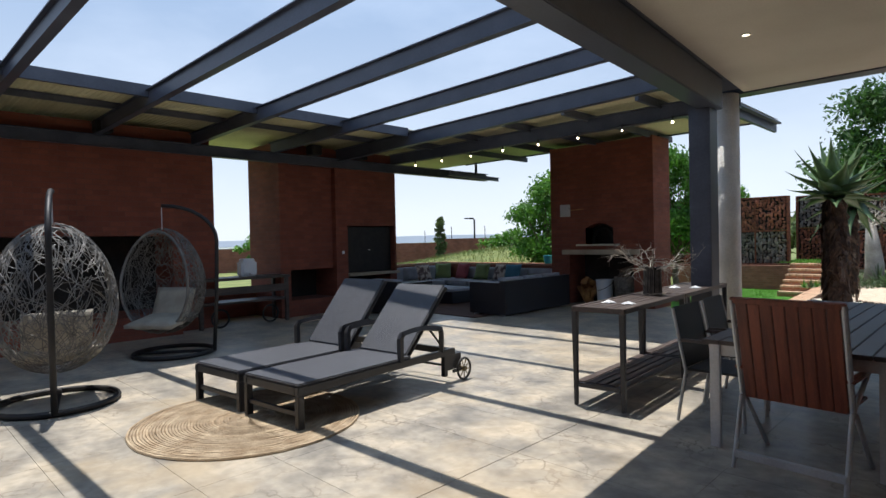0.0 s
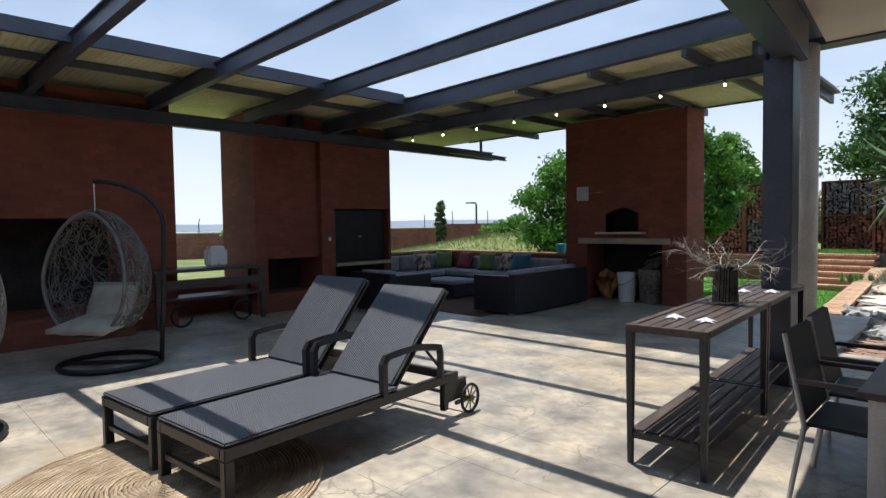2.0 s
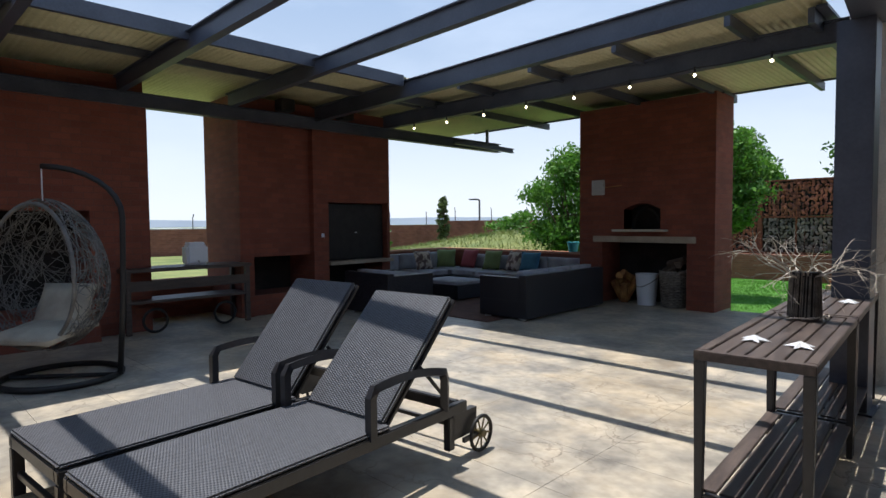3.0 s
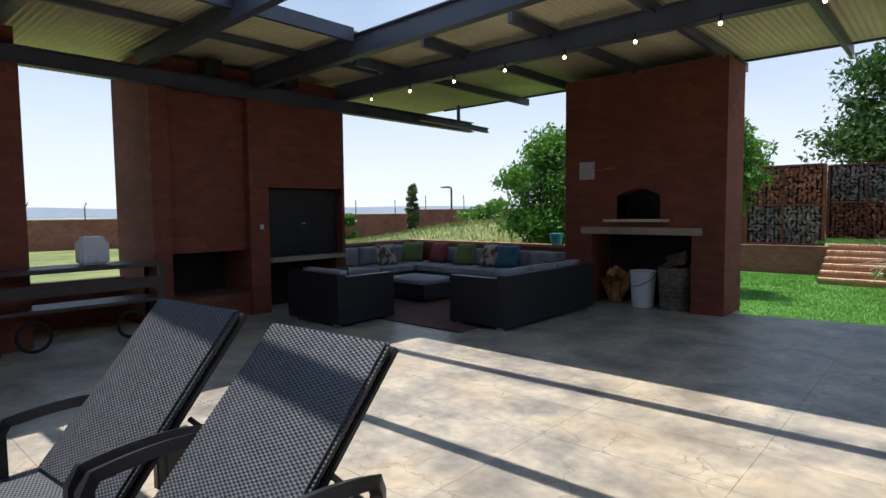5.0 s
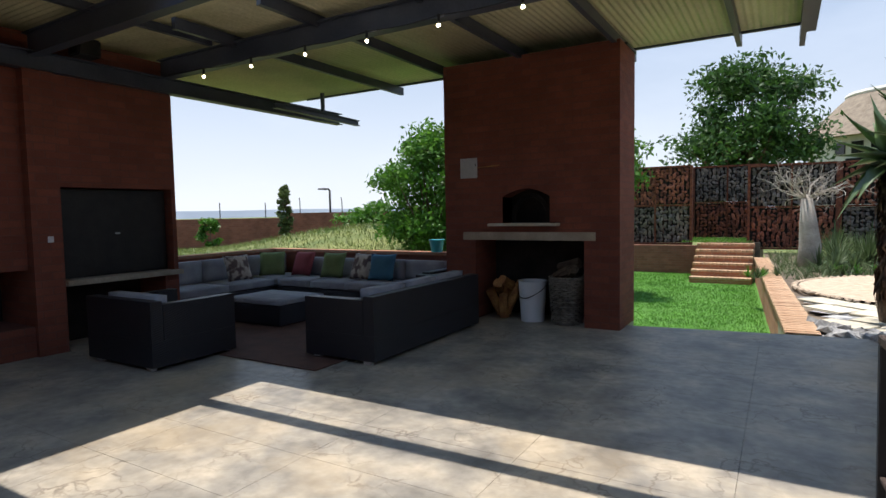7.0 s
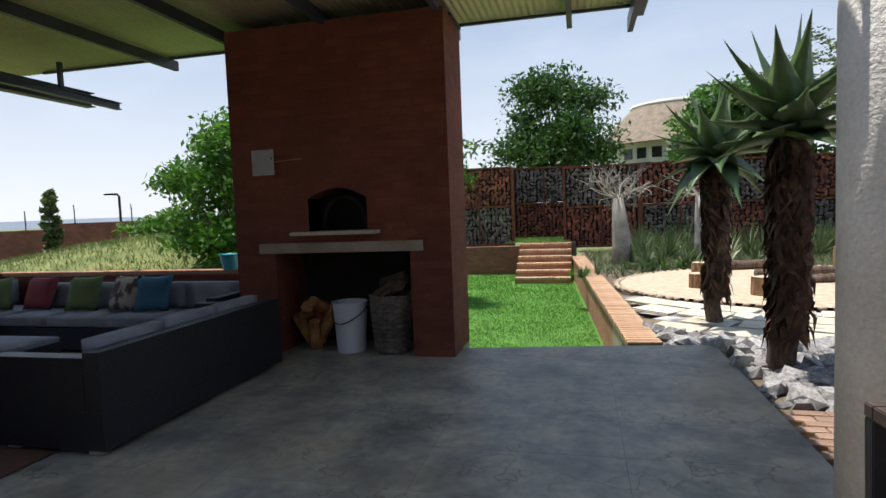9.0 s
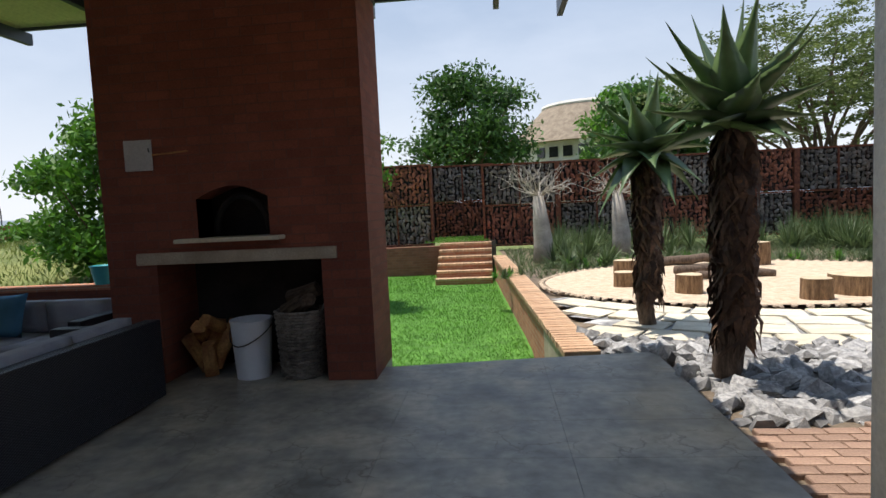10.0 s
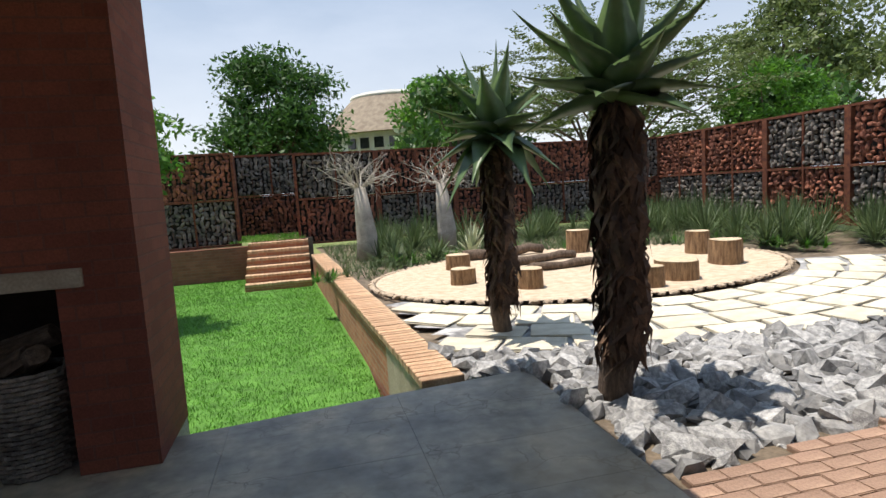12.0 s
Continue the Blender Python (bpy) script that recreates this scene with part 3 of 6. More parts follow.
bask = thing("willow_basket", "tall woven grey willow basket full of logs", "basket", pose(-5.08, 11.85, 0))
bm = bmesh.new()
for k in range(22):
    z = 0.02 + k * 0.029
    r = 0.185 + 0.04 * z / 0.65
    tube([((r + 0.010 * (1 if (i + k) % 2 else -1)) * math.cos(2 * math.pi * i / 26), (r + 0.010 * (1 if (i + k) % 2 else -1)) * math.sin(2 * math.pi * i / 26), z) for i in range(26)], 0.0155, 5, bm, True)
part("weave", bm, BASKET, bask)
bm = bmesh.new()
bmesh.ops.create_cone(bm, cap_ends=True, segments=20, radius1=0.175, radius2=0.205, depth=0.6, matrix=pose(0, 0, 0.31))
part("lining", bm, SOOT_AND_SHADE, bask)
part("handle", tube([(0.22, -0.06, 0.6), (0.25, -0.05, 0.68), (0.26, 0, 0.7), (0.25, 0.05, 0.68), (0.22, 0.06, 0.6)], 0.012, 6), BASKET, bask)


def log_mesh(r, L, seed):
    g = random.Random(seed)
    bm = bmesh.new()
    bmesh.ops.create_cone(bm, cap_ends=True, segments=9, radius1=r, radius2=r * 0.92, depth=L)
    for v in bm.verts:
        v.co.x *= g.uniform(0.75, 1.2)
        v.co.y *= g.uniform(0.75, 1.2)
    return bm


for i, (x, y, z, rx, ry) in enumerate(((-5.14, 11.87, 0.66, 25, 60), (-5.02, 11.81, 0.7, 70, 10), (-5.06, 11.92, 0.78, 60, 50))):
    lg = part("firewood", log_mesh(0.075, 0.32, i), BARK)
    lg.matrix_world = pose(x, y, z, rx, ry, 30 * i)
    tagged(lg, "rough bark log lying in the willow basket", "firewood", "logs in the basket")
for i, (x, y, z, rx, ry, rz, L, r) in enumerate(((-6.02, 11.86, 0.17, 14, 4, 0, 0.34, 0.075), (-6.2, 11.98, 0.21, 8, -24, 20, 0.4, 0.07), (-6.08, 12.12, 0.26, 4, 6, 50, 0.5, 0.085), (-6.12, 11.93, 0.44, 62, 20, 10, 0.3, 0.08), (-5.94, 12.05, 0.28, 6, 28, 60, 0.5, 0.065), (-6.0, 11.96, 0.50, 48, -50, 25, 0.3, 0.07))):
    lg = part("firewood", log_mesh(r, L, 20 + i), WOOD_RAW)
    lg.matrix_world = pose(x, y, z, rx, ry, rz)
    tagged(lg, "split orange firewood log stacked under the oven", "firewood", "firewood under the oven")

# ---------------- steel roof ----------------
RT = 3.64
roof = structure(thing("roof_frame", "", ""), "dark blue-grey painted steel pergola frame", "roof frame")


def house_x(y):
    """The house edge runs askew to the brick wall."""
    return 0.0825 * (7.45 - y)


def rafter_end(x, y):
    """Rafters rise gently from the brick wall towards the house."""
    return (x, y + 0.02 * (x + 7), RT + 0.025 * (x + 7))


for y in (-1.76, -0.2, 1.38, 2.95, 4.52, 6.11):
    ibeam(rafter_end(WX - 0.1, y), rafter_end(-1.68 + house_x(y), y), 0.10, 0.22, "rafter", roof)
ibeam(rafter_end(WX - 0.1, 7.70), rafter_end(-1.75, 7.70), 0.12, 0.26, "rafter", roof)
ibeam((WX - 0.1, 9.22, RT - 0.03), (-1.9, 9.22, RT - 0.03), 0.13, 0.25, "main_beam", roof)
ibeam((WX - 0.02, -6, 3.37), (WX - 0.02, 12.7, 3.37), 0.15, 0.2, "wall_plate", roof)
ibeam((-9.45, 10.9, 3.30), (-9.45, 12.95, 3.26), 0.09, 0.1, "outrigger", roof)
part("hanger", box(-9.5, -9.45, 12.0, 12.05, 3.30, 3.62), STEEL, roof)
part("fascia", box(-7.42, -7.36, -6, 7.63, RT - 0.10, RT + 0.06), STEEL, roof)
part("purlin", box(-8.6, -8.54, -6, 9.08, RT - 0.06, RT + 0.03), STEEL, roof)
for x in (-8.3, -6.98, -5.65, -4.4, -3.1):
    part("purlin", box(x - 0.03, x + 0.03, 8.4, 12.75, RT - 0.08, RT + 0.045), STEEL, roof)
part("eave_angle", box(-10.4, -2.35, 12.62, 12.66, RT + 0.046, RT + 0.075), STEEL, roof)
bm = bmesh.new()
box(-2.45, -2.39, 8.8, 13.0, 3.52, 3.68, 0, bm)
box(-2.38, -2.28, 8.8, 12.9, 3.66, 3.69, 0, bm)
part("barge_beam", bm, STEEL, roof)


def corrugated(name, x0, x1, y0, y1, z, along, parent):
    """Corrugated sheet with ridges running along the given axis."""
    pitch, amp = 0.0762, 0.011
    u0, u1, v0, v1 = (y0, y1, x0, x1) if along == "x" else (x0, x1, y0, y1)
    n = int((u1 - u0) / pitch * 6)
    verts, faces = [], []
    for i in range(n + 1):
        u = u0 + (u1 - u0) * i / n
        h = z + amp * math.sin(2 * math.pi * u / pitch)
        for dz in (0, 0.004):
            for v in (v0, v1):
                verts.append((v, u, h + dz) if along == "x" else (u, v, h + dz))
    for i in range(n):
        a, b = 4 * i, 4 * i + 4
        faces += [(a, a + 1, b + 1, b), (a + 2, b + 2, b + 3, a + 3), (a, b, b + 2, a + 2), (a + 1, a + 3, b + 3, b + 1)]
    return raw_mesh(name, verts, faces, SHEET, parent, True)


sheets = structure(thing("roof_sheeting", "", ""), "olive-cream corrugated steel roof sheeting", "roof")
corrugated("sheet", -12.2, -7.425, -6, 8.36, RT + 0.045, "x", sheets)
corrugated("sheet", -12.2, -2.3, 8.34, 12.75, RT + 0.09, "y", sheets)
# extra strip added over the roof gap to keep sun off the plaster column
corrugated("sheet", -2.298, -1.75, 8.0, 9.1, 3.80, "y", sheets)

# loudspeakers above the wall
for y in (2.95, 6.9, 8.1):
    sp = thing("outdoor_speaker", "small black loudspeaker on the wall beam", "loudspeaker", pose(-9.5, y, 3.37), "speakers under the roof")
    part("cabinet", box(-0.11, 0.11, -0.13, 0.13, 0.0, 0.2, 0.015), IRON, sp)
    part("grille", box(0.112, 0.118, -0.11, 0.11, 0.02, 0.18, 0.004), SOOT_AND_SHADE, sp)

# festoon bulbs along the main beam
string = thing("festoon_lights", "black cable with small lit bulbs under a steel beam", "string lights")
bm = bmesh.new()
xs = [-8.75 + 0.842 * i for i in range(8)]
pts = []
for i in range(7):
    for k in range(8):
        pts.append((xs[i] + 0.842 * k / 8, 9.1, 3.345 - 0.02 * math.sin(math.pi * k / 8) + 0.004 * i))
part("cable", tube([(-9.5, 9.12, 3.37)] + pts + [(xs[7], 9.1, 3.373), (-2.1, 9.1, 3.36)], 0.005, 5, bm), IRON, string)
for i, x in enumerate(xs):
    z = 3.235 + 0.006 * i
    s = part("socket", tube([(x, 9.1, z + 0.11), (x, 9.1, z + 0.04)], 0.014, 8), IRON, string)
    bm = bmesh.new()
    bmesh.ops.create_uvsphere(bm, u_segments=10, v_segments=8, radius=0.019, matrix=pose(x, 9.1, z + 0.01))
    part("bulb", bm, BULB, s, "glowing warm bulb", True)

# ---------------- house edge: columns, beam, ceiling ----------------
col = structure(thing("column_1", "", ""), "dark blue-grey steel box column", "column")
part("shaft", box(-1.92, -1.67, 7.31, 7.57, 0, 3.05, 0.006), STEEL, col)
part("base_plate", box(-1.96, -1.63, 7.27, 7.61, 0, 0.015), STEEL, col)
bm = bmesh.new()
bmesh.ops.create_cone(bm, cap_ends=True, segments=40, radius1=0.17, radius2=0.17, depth=3.4, matrix=pose(-1.86, 8.44, 1.7))
structure(part("column_2", bm, PLASTER, smooth=False), "round rough-plastered pale column", "column")
for f in bpy.data.objects["column_2"].data.polygons:
    f.use_smooth = len(f.vertices) == 4
hb = structure(thing("beam_house", "", ""), "deep dark steel edge beam of the house roof", "beam")


def skewed(ob):
    for v in ob.data.vertices:
        v.co.x += house_x(v.co.y)
    return ob


skewed(part("web", box(-1.845, -1.60, -6, 7.6, 3.05, 3.42, 0.01), STEEL, hb))
skewed(part("cap", box(-1.84, -1.56, -6, 8.27, 3.42, 3.5), STEEL, hb))
structure(skewed(part("ceiling", box(-1.56, 5.2, -6.3, 8.5, 3.42, 3.6), CEIL)), "cream ceiling board over the dining terrace", "ceiling")
part("roof_edge", box(-2.0, 4.3, 8.5, 8.75, 3.4, 3.66), STEEL, hb)
skewed(corrugated("house_roof", -1.80, 5.4, -6.4, 9.0, 3.86, "y", hb))
for y in (6.13, 2.5):
    dl = thing("downlight", "small recessed ceiling downlight, lit", "downlight", pose(-0.91, y, 3.42))
    bm = bmesh.new()
    tube([(0.045 * math.cos(a), 0.045 * math.sin(a), -0.004) for a in [2 * math.pi * i / 20 for i in range(20)]], 0.006, 6, bm, True)
    part("bezel", bm, ALU, dl)
    bm = bmesh.new()
    bmesh.ops.create_circle(bm, cap_ends=True, segments=20, radius=0.03, matrix=pose(0, 0, -0.004))
    part("lens", bm, SPOT, dl)

# ---------------- sun loungers ----------------
def lounger(m, wheel_side):
    t = thing("sun_lounger", "grey woven resin sun lounger with raised backrest", "sun lounger", m, "pair of sun loungers")
    W, L, Z = 0.79, 1.36, 0.38
    bm = bmesh.new()
    for x in (0.0, W - 0.05):
        box(x, x + 0.05, 0, 2.05, Z - 0.085, Z - 0.015, 0.006, bm)
    box(0.05, W - 0.05, 0, 0.05, Z - 0.085, Z - 0.015, 0.006, bm)
    box(0.05, W - 0.05, 1.98, 2.03, Z - 0.085, Z - 0.015, 0.006, bm)
    box(0.05, W - 0.05, 0.02, 0.05, 0.12, 0.16, 0.004, bm)
    part("frame", bm, BLACK_ALU, t)
    weave_uv(part("seat_deck", box(0.008, W - 0.008, 0.004, L, Z - 0.014, Z + 0.012, 0.01), WEAVE, t, "flat woven deck"))
    for x, y in ((0, 0), (W - 0.055, 0)):
        part("leg", box(x, x + 0.055, y, y + 0.06, 0, Z - 0.086, 0.006), BLACK_ALU, t)
    for x in (0, W - 0.05):
        part("leg", box(x, x + 0.05, 1.86, 1.92, 0.08, Z - 0.086, 0.006), BLACK_ALU, t)
    # backrest leans on a prop
    mb = pose(0, L - 0.02, Z + 0.01, 46 if wheel_side > 0 else 50)
    b = part("backrest", box(0.055, W - 0.055, 0, 0.90, -0.02, 0.02, 0.012), WEAVE, t, "raised woven backrest")
    weave_uv(b)
    b.matrix_local = mb
    bf = part("back_frame", box(0.05, W - 0.05, 0.01, 0.905, -0.05, -0.021, 0.006), BLACK_ALU, t)
    bf.matrix_local = mb
    part("prop", tube([(0.1, L + 0.33, Z + 0.27), (0.1, L + 0.62, Z - 0.03)], 0.012), BLACK_ALU, t)
    part("prop", tube([(W - 0.1, L + 0.33, Z + 0.27), (W - 0.1, L + 0.62, Z - 0.03)], 0.012), BLACK_ALU, t)
    for x in (-0.012, W - 0.038):
        n = 10
        arc = [(x + 0.025, 1.21, Z - 0.03), (x + 0.025, 1.21, Z + 0.2)]
        for i in range(n + 1):
            arc.append((x + 0.025, 1.24 + 0.58 * i / n, Z + 0.245 + 0.03 * math.sin(math.pi * i / n) - 0.03 * i / n))
        arc += [(x + 0.025, 1.835, Z + 0.17), (x + 0.025, 1.835, Z - 0.03)]
        bm = tube(arc, 0.033, 4)
        part("armrest", bm, BLACK_ALU, t)
    for x in ((W + 0.03,) if wheel_side > 0 else (-0.03,)):
        mw = pose(x, 2.16, 0.125, 0, 90, 0)
        wh = part("wheel", tube([(0.112 * math.cos(a), 0.112 * math.sin(a), 0) for a in [2 * math.pi * i / 28 for i in range(28)]], 0.013, 8, None, True), IRON, t, "dark spoked wheel", True)
        wh.matrix_local = mw
        bm = bmesh.new()
        for k in range(9):
            a = 2 * math.pi * k / 9
            tube([(0.02 * math.cos(a), 0.02 * math.sin(a), 0), (0.105 * math.cos(a), 0.105 * math.sin(a), 0)], 0.006, 5, bm)
        bmesh.ops.create_cone(bm, cap_ends=True, segments=14, radius1=0.026, radius2=0.026, depth=0.05)
        part("spokes", bm, material("worn_brass_paint", (0.10, 0.08, 0.03), (0.17, 0.13, 0.05), 8, 0.5), wh)
        bm = bmesh.new()
        box(x - 0.02 if wheel_side > 0 else x, x if wheel_side > 0 else x + 0.02, 1.98, 2.18, 0.11, 0.14, 0, bm)
        box(0.0, W, 2.14, 2.165, 0.115, 0.14, 0, bm)
        box(W - 0.05, W, 1.9, 2.15, 0.14, 0.3, 0, bm) if wheel_side > 0 else box(0, 0.05, 1.9, 2.15, 0.14, 0.3, 0, bm)
        part("axle_bracket", bm, BLACK_ALU, t)
    return t


RZ = 5.3
MB = pose(-4.82, 2.44, 0, 0, 0, RZ)
lounger(MB @ pose(-0.03, 0, 0), -1)
lounger(MB @ pose(0.83, 0, 0), 1)

# ---------------- jute rug ----------------
rug = thing("round_rug", "round natural jute rug of braided rings on the stone floor", "rug", pose(-3.86, 2.5, 0))
bm = bmesh.new()
for k in range(40):
    r = 0.022 + k * 0.0235
    n = max(10, int(r * 60))
    tube([((r + 0.003 * rng.uniform(-1, 1)) * math.cos(2 * math.pi * i / n), (r + 0.003 * rng.uniform(-1, 1)) * math.sin(2 * math.pi * i / n), 0.011 + 0.002 * rng.uniform(-1, 1)) for i in range(n)], 0.0128, 5, bm, True)
part("braid", bm, JUTE, rug)

# ---------------- slatted console tables ----------------
def console(m):
    t = thing("console_table", "tall dark slatted outdoor server table with lower shelf", "table", m, "row of server tables")
    W, L, H = 0.5, 1.58, 0.9
    bm = bmesh.new()
    box(0, W, 0, 0.05, H - 0.045, H, 0.004, bm)
    box(0, W, L - 0.05, L, H - 0.045, H, 0.004, bm)
    box(0, 0.05, 0.05, L - 0.05, H - 0.045, H, 0.004, bm)
    box(W - 0.05, W, 0.05, L - 0.05, H - 0.045, H, 0.004, bm)
    part("top_frame", bm, TIMBER_DARK, t)
    for k in range(5):
        x = 0.058 + k * 0.0785
        part("slat", box(x, x + 0.070, 0.05, L - 0.05, H - 0.03, H - 0.004, 0.003), TIMBER_DARK, t)
    for x in (0.0, W - 0.05):
        for y in (0.002, L - 0.052):
            bm = box(x, x + 0.05, y, y + 0.05, 0, H - 0.046, 0.004)
            for v in bm.verts:
                if v.co.z < 0.1:
                    v.co.x += (x + 0.025 - v.co.x) * 0.35
                    v.co.y += (y + 0.025 - v.co.y) * 0.35
            part("leg", bm, BLACK_ALU, t)
    part("shelf_rail", box(0.05, W - 0.05, 0.01, 0.045, 0.17, 0.21, 0.003), BLACK_ALU, t)
    part("shelf_rail", box(0.05, W - 0.05, L - 0.045, L - 0.01, 0.17, 0.21, 0.003), BLACK_ALU, t)
    for k in range(5):
        x = 0.012 + k * 0.097
        part("shelf_slat", box(x, x + 0.082, 0.056, L - 0.056, 0.195, 0.215, 0.003), TIMBER_DARK, t)
    return t


CT = pose(-1.98, 4.68, 0, 0, 0, 3.7)
console(CT)
console(CT @ pose(0, 1.6, 0))
# starfish on the table tops
def starfish(m):
    bm = bmesh.new()
    c = bm.verts.new((0, 0, 0.035))
    b = bm.verts.new((0, 0, 0.0))
    ring = []
    for i in range(10):
        r = 0.075 if i % 2 == 0 else 0.028
        a = math.pi * i / 5
        ring.append(bm.verts.new((r * math.cos(a), r * math.sin(a), 0.006 if i % 2 == 0 else 0.012)))
    for i in range(10):
        bm.faces.new((c, ring[i], ring[(i + 1) % 10]))
        bm.faces.new((b, ring[(i + 1) % 10], ring[i]))
    ob = part("starfish", bm, WHITE_PLASTIC)
    ob.matrix_world = m
    return tagged(ob, "white metal starfish ornament on a slatted table", "ornament", "starfish ornaments")


for x, y, r in ((0.17, 0.42, 10), (0.38, 0.38, 40), (0.17, 2.22, 0), (0.38, 2.3, 25)):
    starfish(CT @ pose(x, y, 0.896, 0, 0, r))
# twig arrangement
vase = thing("twig_vase", "wire-wrapped grey cylinder vase with bleached bare branches", "vase", CT @ pose(0.25, 1.32, 0.9))
bm = bmesh.new()
bmesh.ops.create_cone(bm, cap_ends=True, segments=18, radius1=0.085, radius2=0.075, depth=0.29, matrix=pose(0, 0, 0.147))
part("body", bm, SOOT_AND_SHADE, vase)
for k in range(40):
    a = 2 * math.pi * k / 40 + rng.uniform(-0.05, 0.05)
    part("stick", tube([(0.092 * math.cos(a), 0.092 * math.sin(a), 0), (0.084 * math.cos(a + 0.1), 0.084 * math.sin(a + 0.1), rng.uniform(0.26, 0.31))], 0.0045, 4), BASKET, vase)
bm = bmesh.new()


def branch(bm, p, d, L, r, depth, g, droop=0.0, spread=0.9):
    pts, q, dd = [p], p.copy(), d.copy()
    n = 4
    for i in range(n):
        dd = (dd + Vector((g.uniform(-1, 1), g.uniform(-1, 1), g.uniform(-1, 1) - droop)) * 0.28).normalized()
        q = q + dd * (L / n)
        pts.append(q.copy())
    tube(pts, [r * (1 - 0.14 * i) for i in range(n + 1)], 5 if r > 0.01 else 4, bm)
    if depth:
        for k in range(g.choice((2, 3))):
            i = g.randint(1, n)
            nd = (dd + Vector((g.uniform(-1, 1), g.uniform(-1, 1), g.uniform(-0.6, 0.7))) * spread).normalized()
            branch(bm, pts[i], nd, L * g.uniform(0.55, 0.8), r * 0.62, depth - 1, g, droop, spread)


g = random.Random(3)
for k in range(12):
    a = 2 * math.pi * k / 12
    branch(bm, Vector((0.04 * math.cos(a), 0.04 * math.sin(a), 0.25)), Vector((math.cos(a), math.sin(a), 0.65)).normalized(), 0.25, 0.0065, 3, g, 0.15)
tagged(part("bare_twig", bm, TWIG, vase, "pale twisted bare twigs"), kind="stuff")
bm = bmesh.new()
for k in range(26):
    a = g.uniform(0, 6.28)
    r = g.uniform(0.07, 0.15)
    tube([(r * math.cos(a), r * math.sin(a), 0.01), (r * math.cos(a + 0.7), r * math.sin(a + 0.7), 0.025)], 0.005, 4, bm)
part("twig_wreath", bm, TWIG, vase)

# ---------------- dining set ----------------
dt = thing("dining_table", "long dark timber dining table with aluminium legs", "table")
for k in range(9):
    x = -0.72 + k * 0.125
    part("plank", box(x, x + 0.119, 4.38, 7.5, 0.745, 0.775, 0.004), TIMBER_DARK, dt)
for x, y in ((-0.68, 4.42), (0.3, 4.42), (-0.68, 7.4), (0.3, 7.4)):
    part("leg", box(x, x + 0.07, y, y + 0.04, 0, 0.742, 0.004), ALU, dt)
part("apron", box(-0.68, 0.37, 4.44, 4.46, 0.66, 0.742), ALU, dt)
part("apron", box(-0.66, -0.64, 4.46, 7.4, 0.66, 0.742), ALU, dt)


def sling_chair(m):
    """Sits at the origin and faces +y."""
    t = thing("sling_armchair", "black sling dining armchair with slim aluminium frame", "chair", m, "sling armchairs at the dining table")
    for x in (-0.28, 0.28):
        part("leg", tube([(x, 0.24, 0), (x, 0.22, 0.66)], 0.014), ALU, t)
        part("leg", tube([(x, -0.27, 0), (x, -0.2, 0.42), (x, -0.3, 0.92)], 0.014), ALU, t)
        part("armrest", box(x - 0.025, x + 0.025, -0.24, 0.26, 0.655, 0.68, 0.008), TIMBER_DARK, t, "dark timber armrest")
    part("seat", box(-0.27, 0.27, -0.2, 0.24, 0.42, 0.44, 0.008), SLING, t)
    b = part("backrest", box(-0.27, 0.27, -0.012, 0.012, 0, 0.5, 0.008), SLING, t)
    b.matrix_local = pose(0, -0.205, 0.44, 12)
    part("stretcher", tube([(-0.28, -0.2, 0.4), (0.28, -0.2, 0.4)], 0.011), ALU, t)
    return t


c1 = sling_chair(pose(-0.82, 5.13, 0, 0, 0, -90))
copy_thing(c1, pose(-0.86, 5.85, 0, 0, 0, -88))


def slat_chair(m):
    t = thing("slatted_recliner_chair", "red-brown timber slatted dining chair on aluminium frame", "chair", m)
    for x in (-0.31, 0.31):
        part("back_stile", tube([(x, -0.13, 0.42), (x, -0.3, 1.1)], 0.017), ALU, t)
        part("leg", tube([(x, -0.30, 0.0), (x, -0.16, 0.44), (x, 0.2, 0.62)], 0.015), ALU, t)
        part("leg", tube([(x, 0.30, 0.0), (x, -0.10, 0.44)], 0.015), ALU, t)
        part("armrest", box(x - 0.028, x + 0.028, -0.2, 0.3, 0.63, 0.655, 0.008), TIMBER_RED, t)
    part("foot_bar", box(-0.31, 0.31, -0.30, -0.26, 0.07, 0.115, 0.004), ALU, t)
    mb = pose(0, -0.135, 0.44, 13.8)
    for k in range(8):
        x = -0.287 + k * 0.0725
        b = part("back_slat", box(x, x + 0.069, -0.012, 0.012, 0.0, 0.66, 0.004), TIMBER_RED, t)
        b.matrix_local = mb
    b = part("top_rail", box(-0.32, 0.32, -0.016, 0.016, 0.655, 0.695, 0.006), TIMBER_RED, t)
    b.matrix_local = mb
    for k in range(7):
        x = -0.28 + k * 0.0815
        part("seat_slat", box(x, x + 0.07, -0.12, 0.34, 0.43, 0.45, 0.004), TIMBER_RED, t)
    return t


slat_chair(pose(-0.1, 4.4, 0, 0, 0, -4))

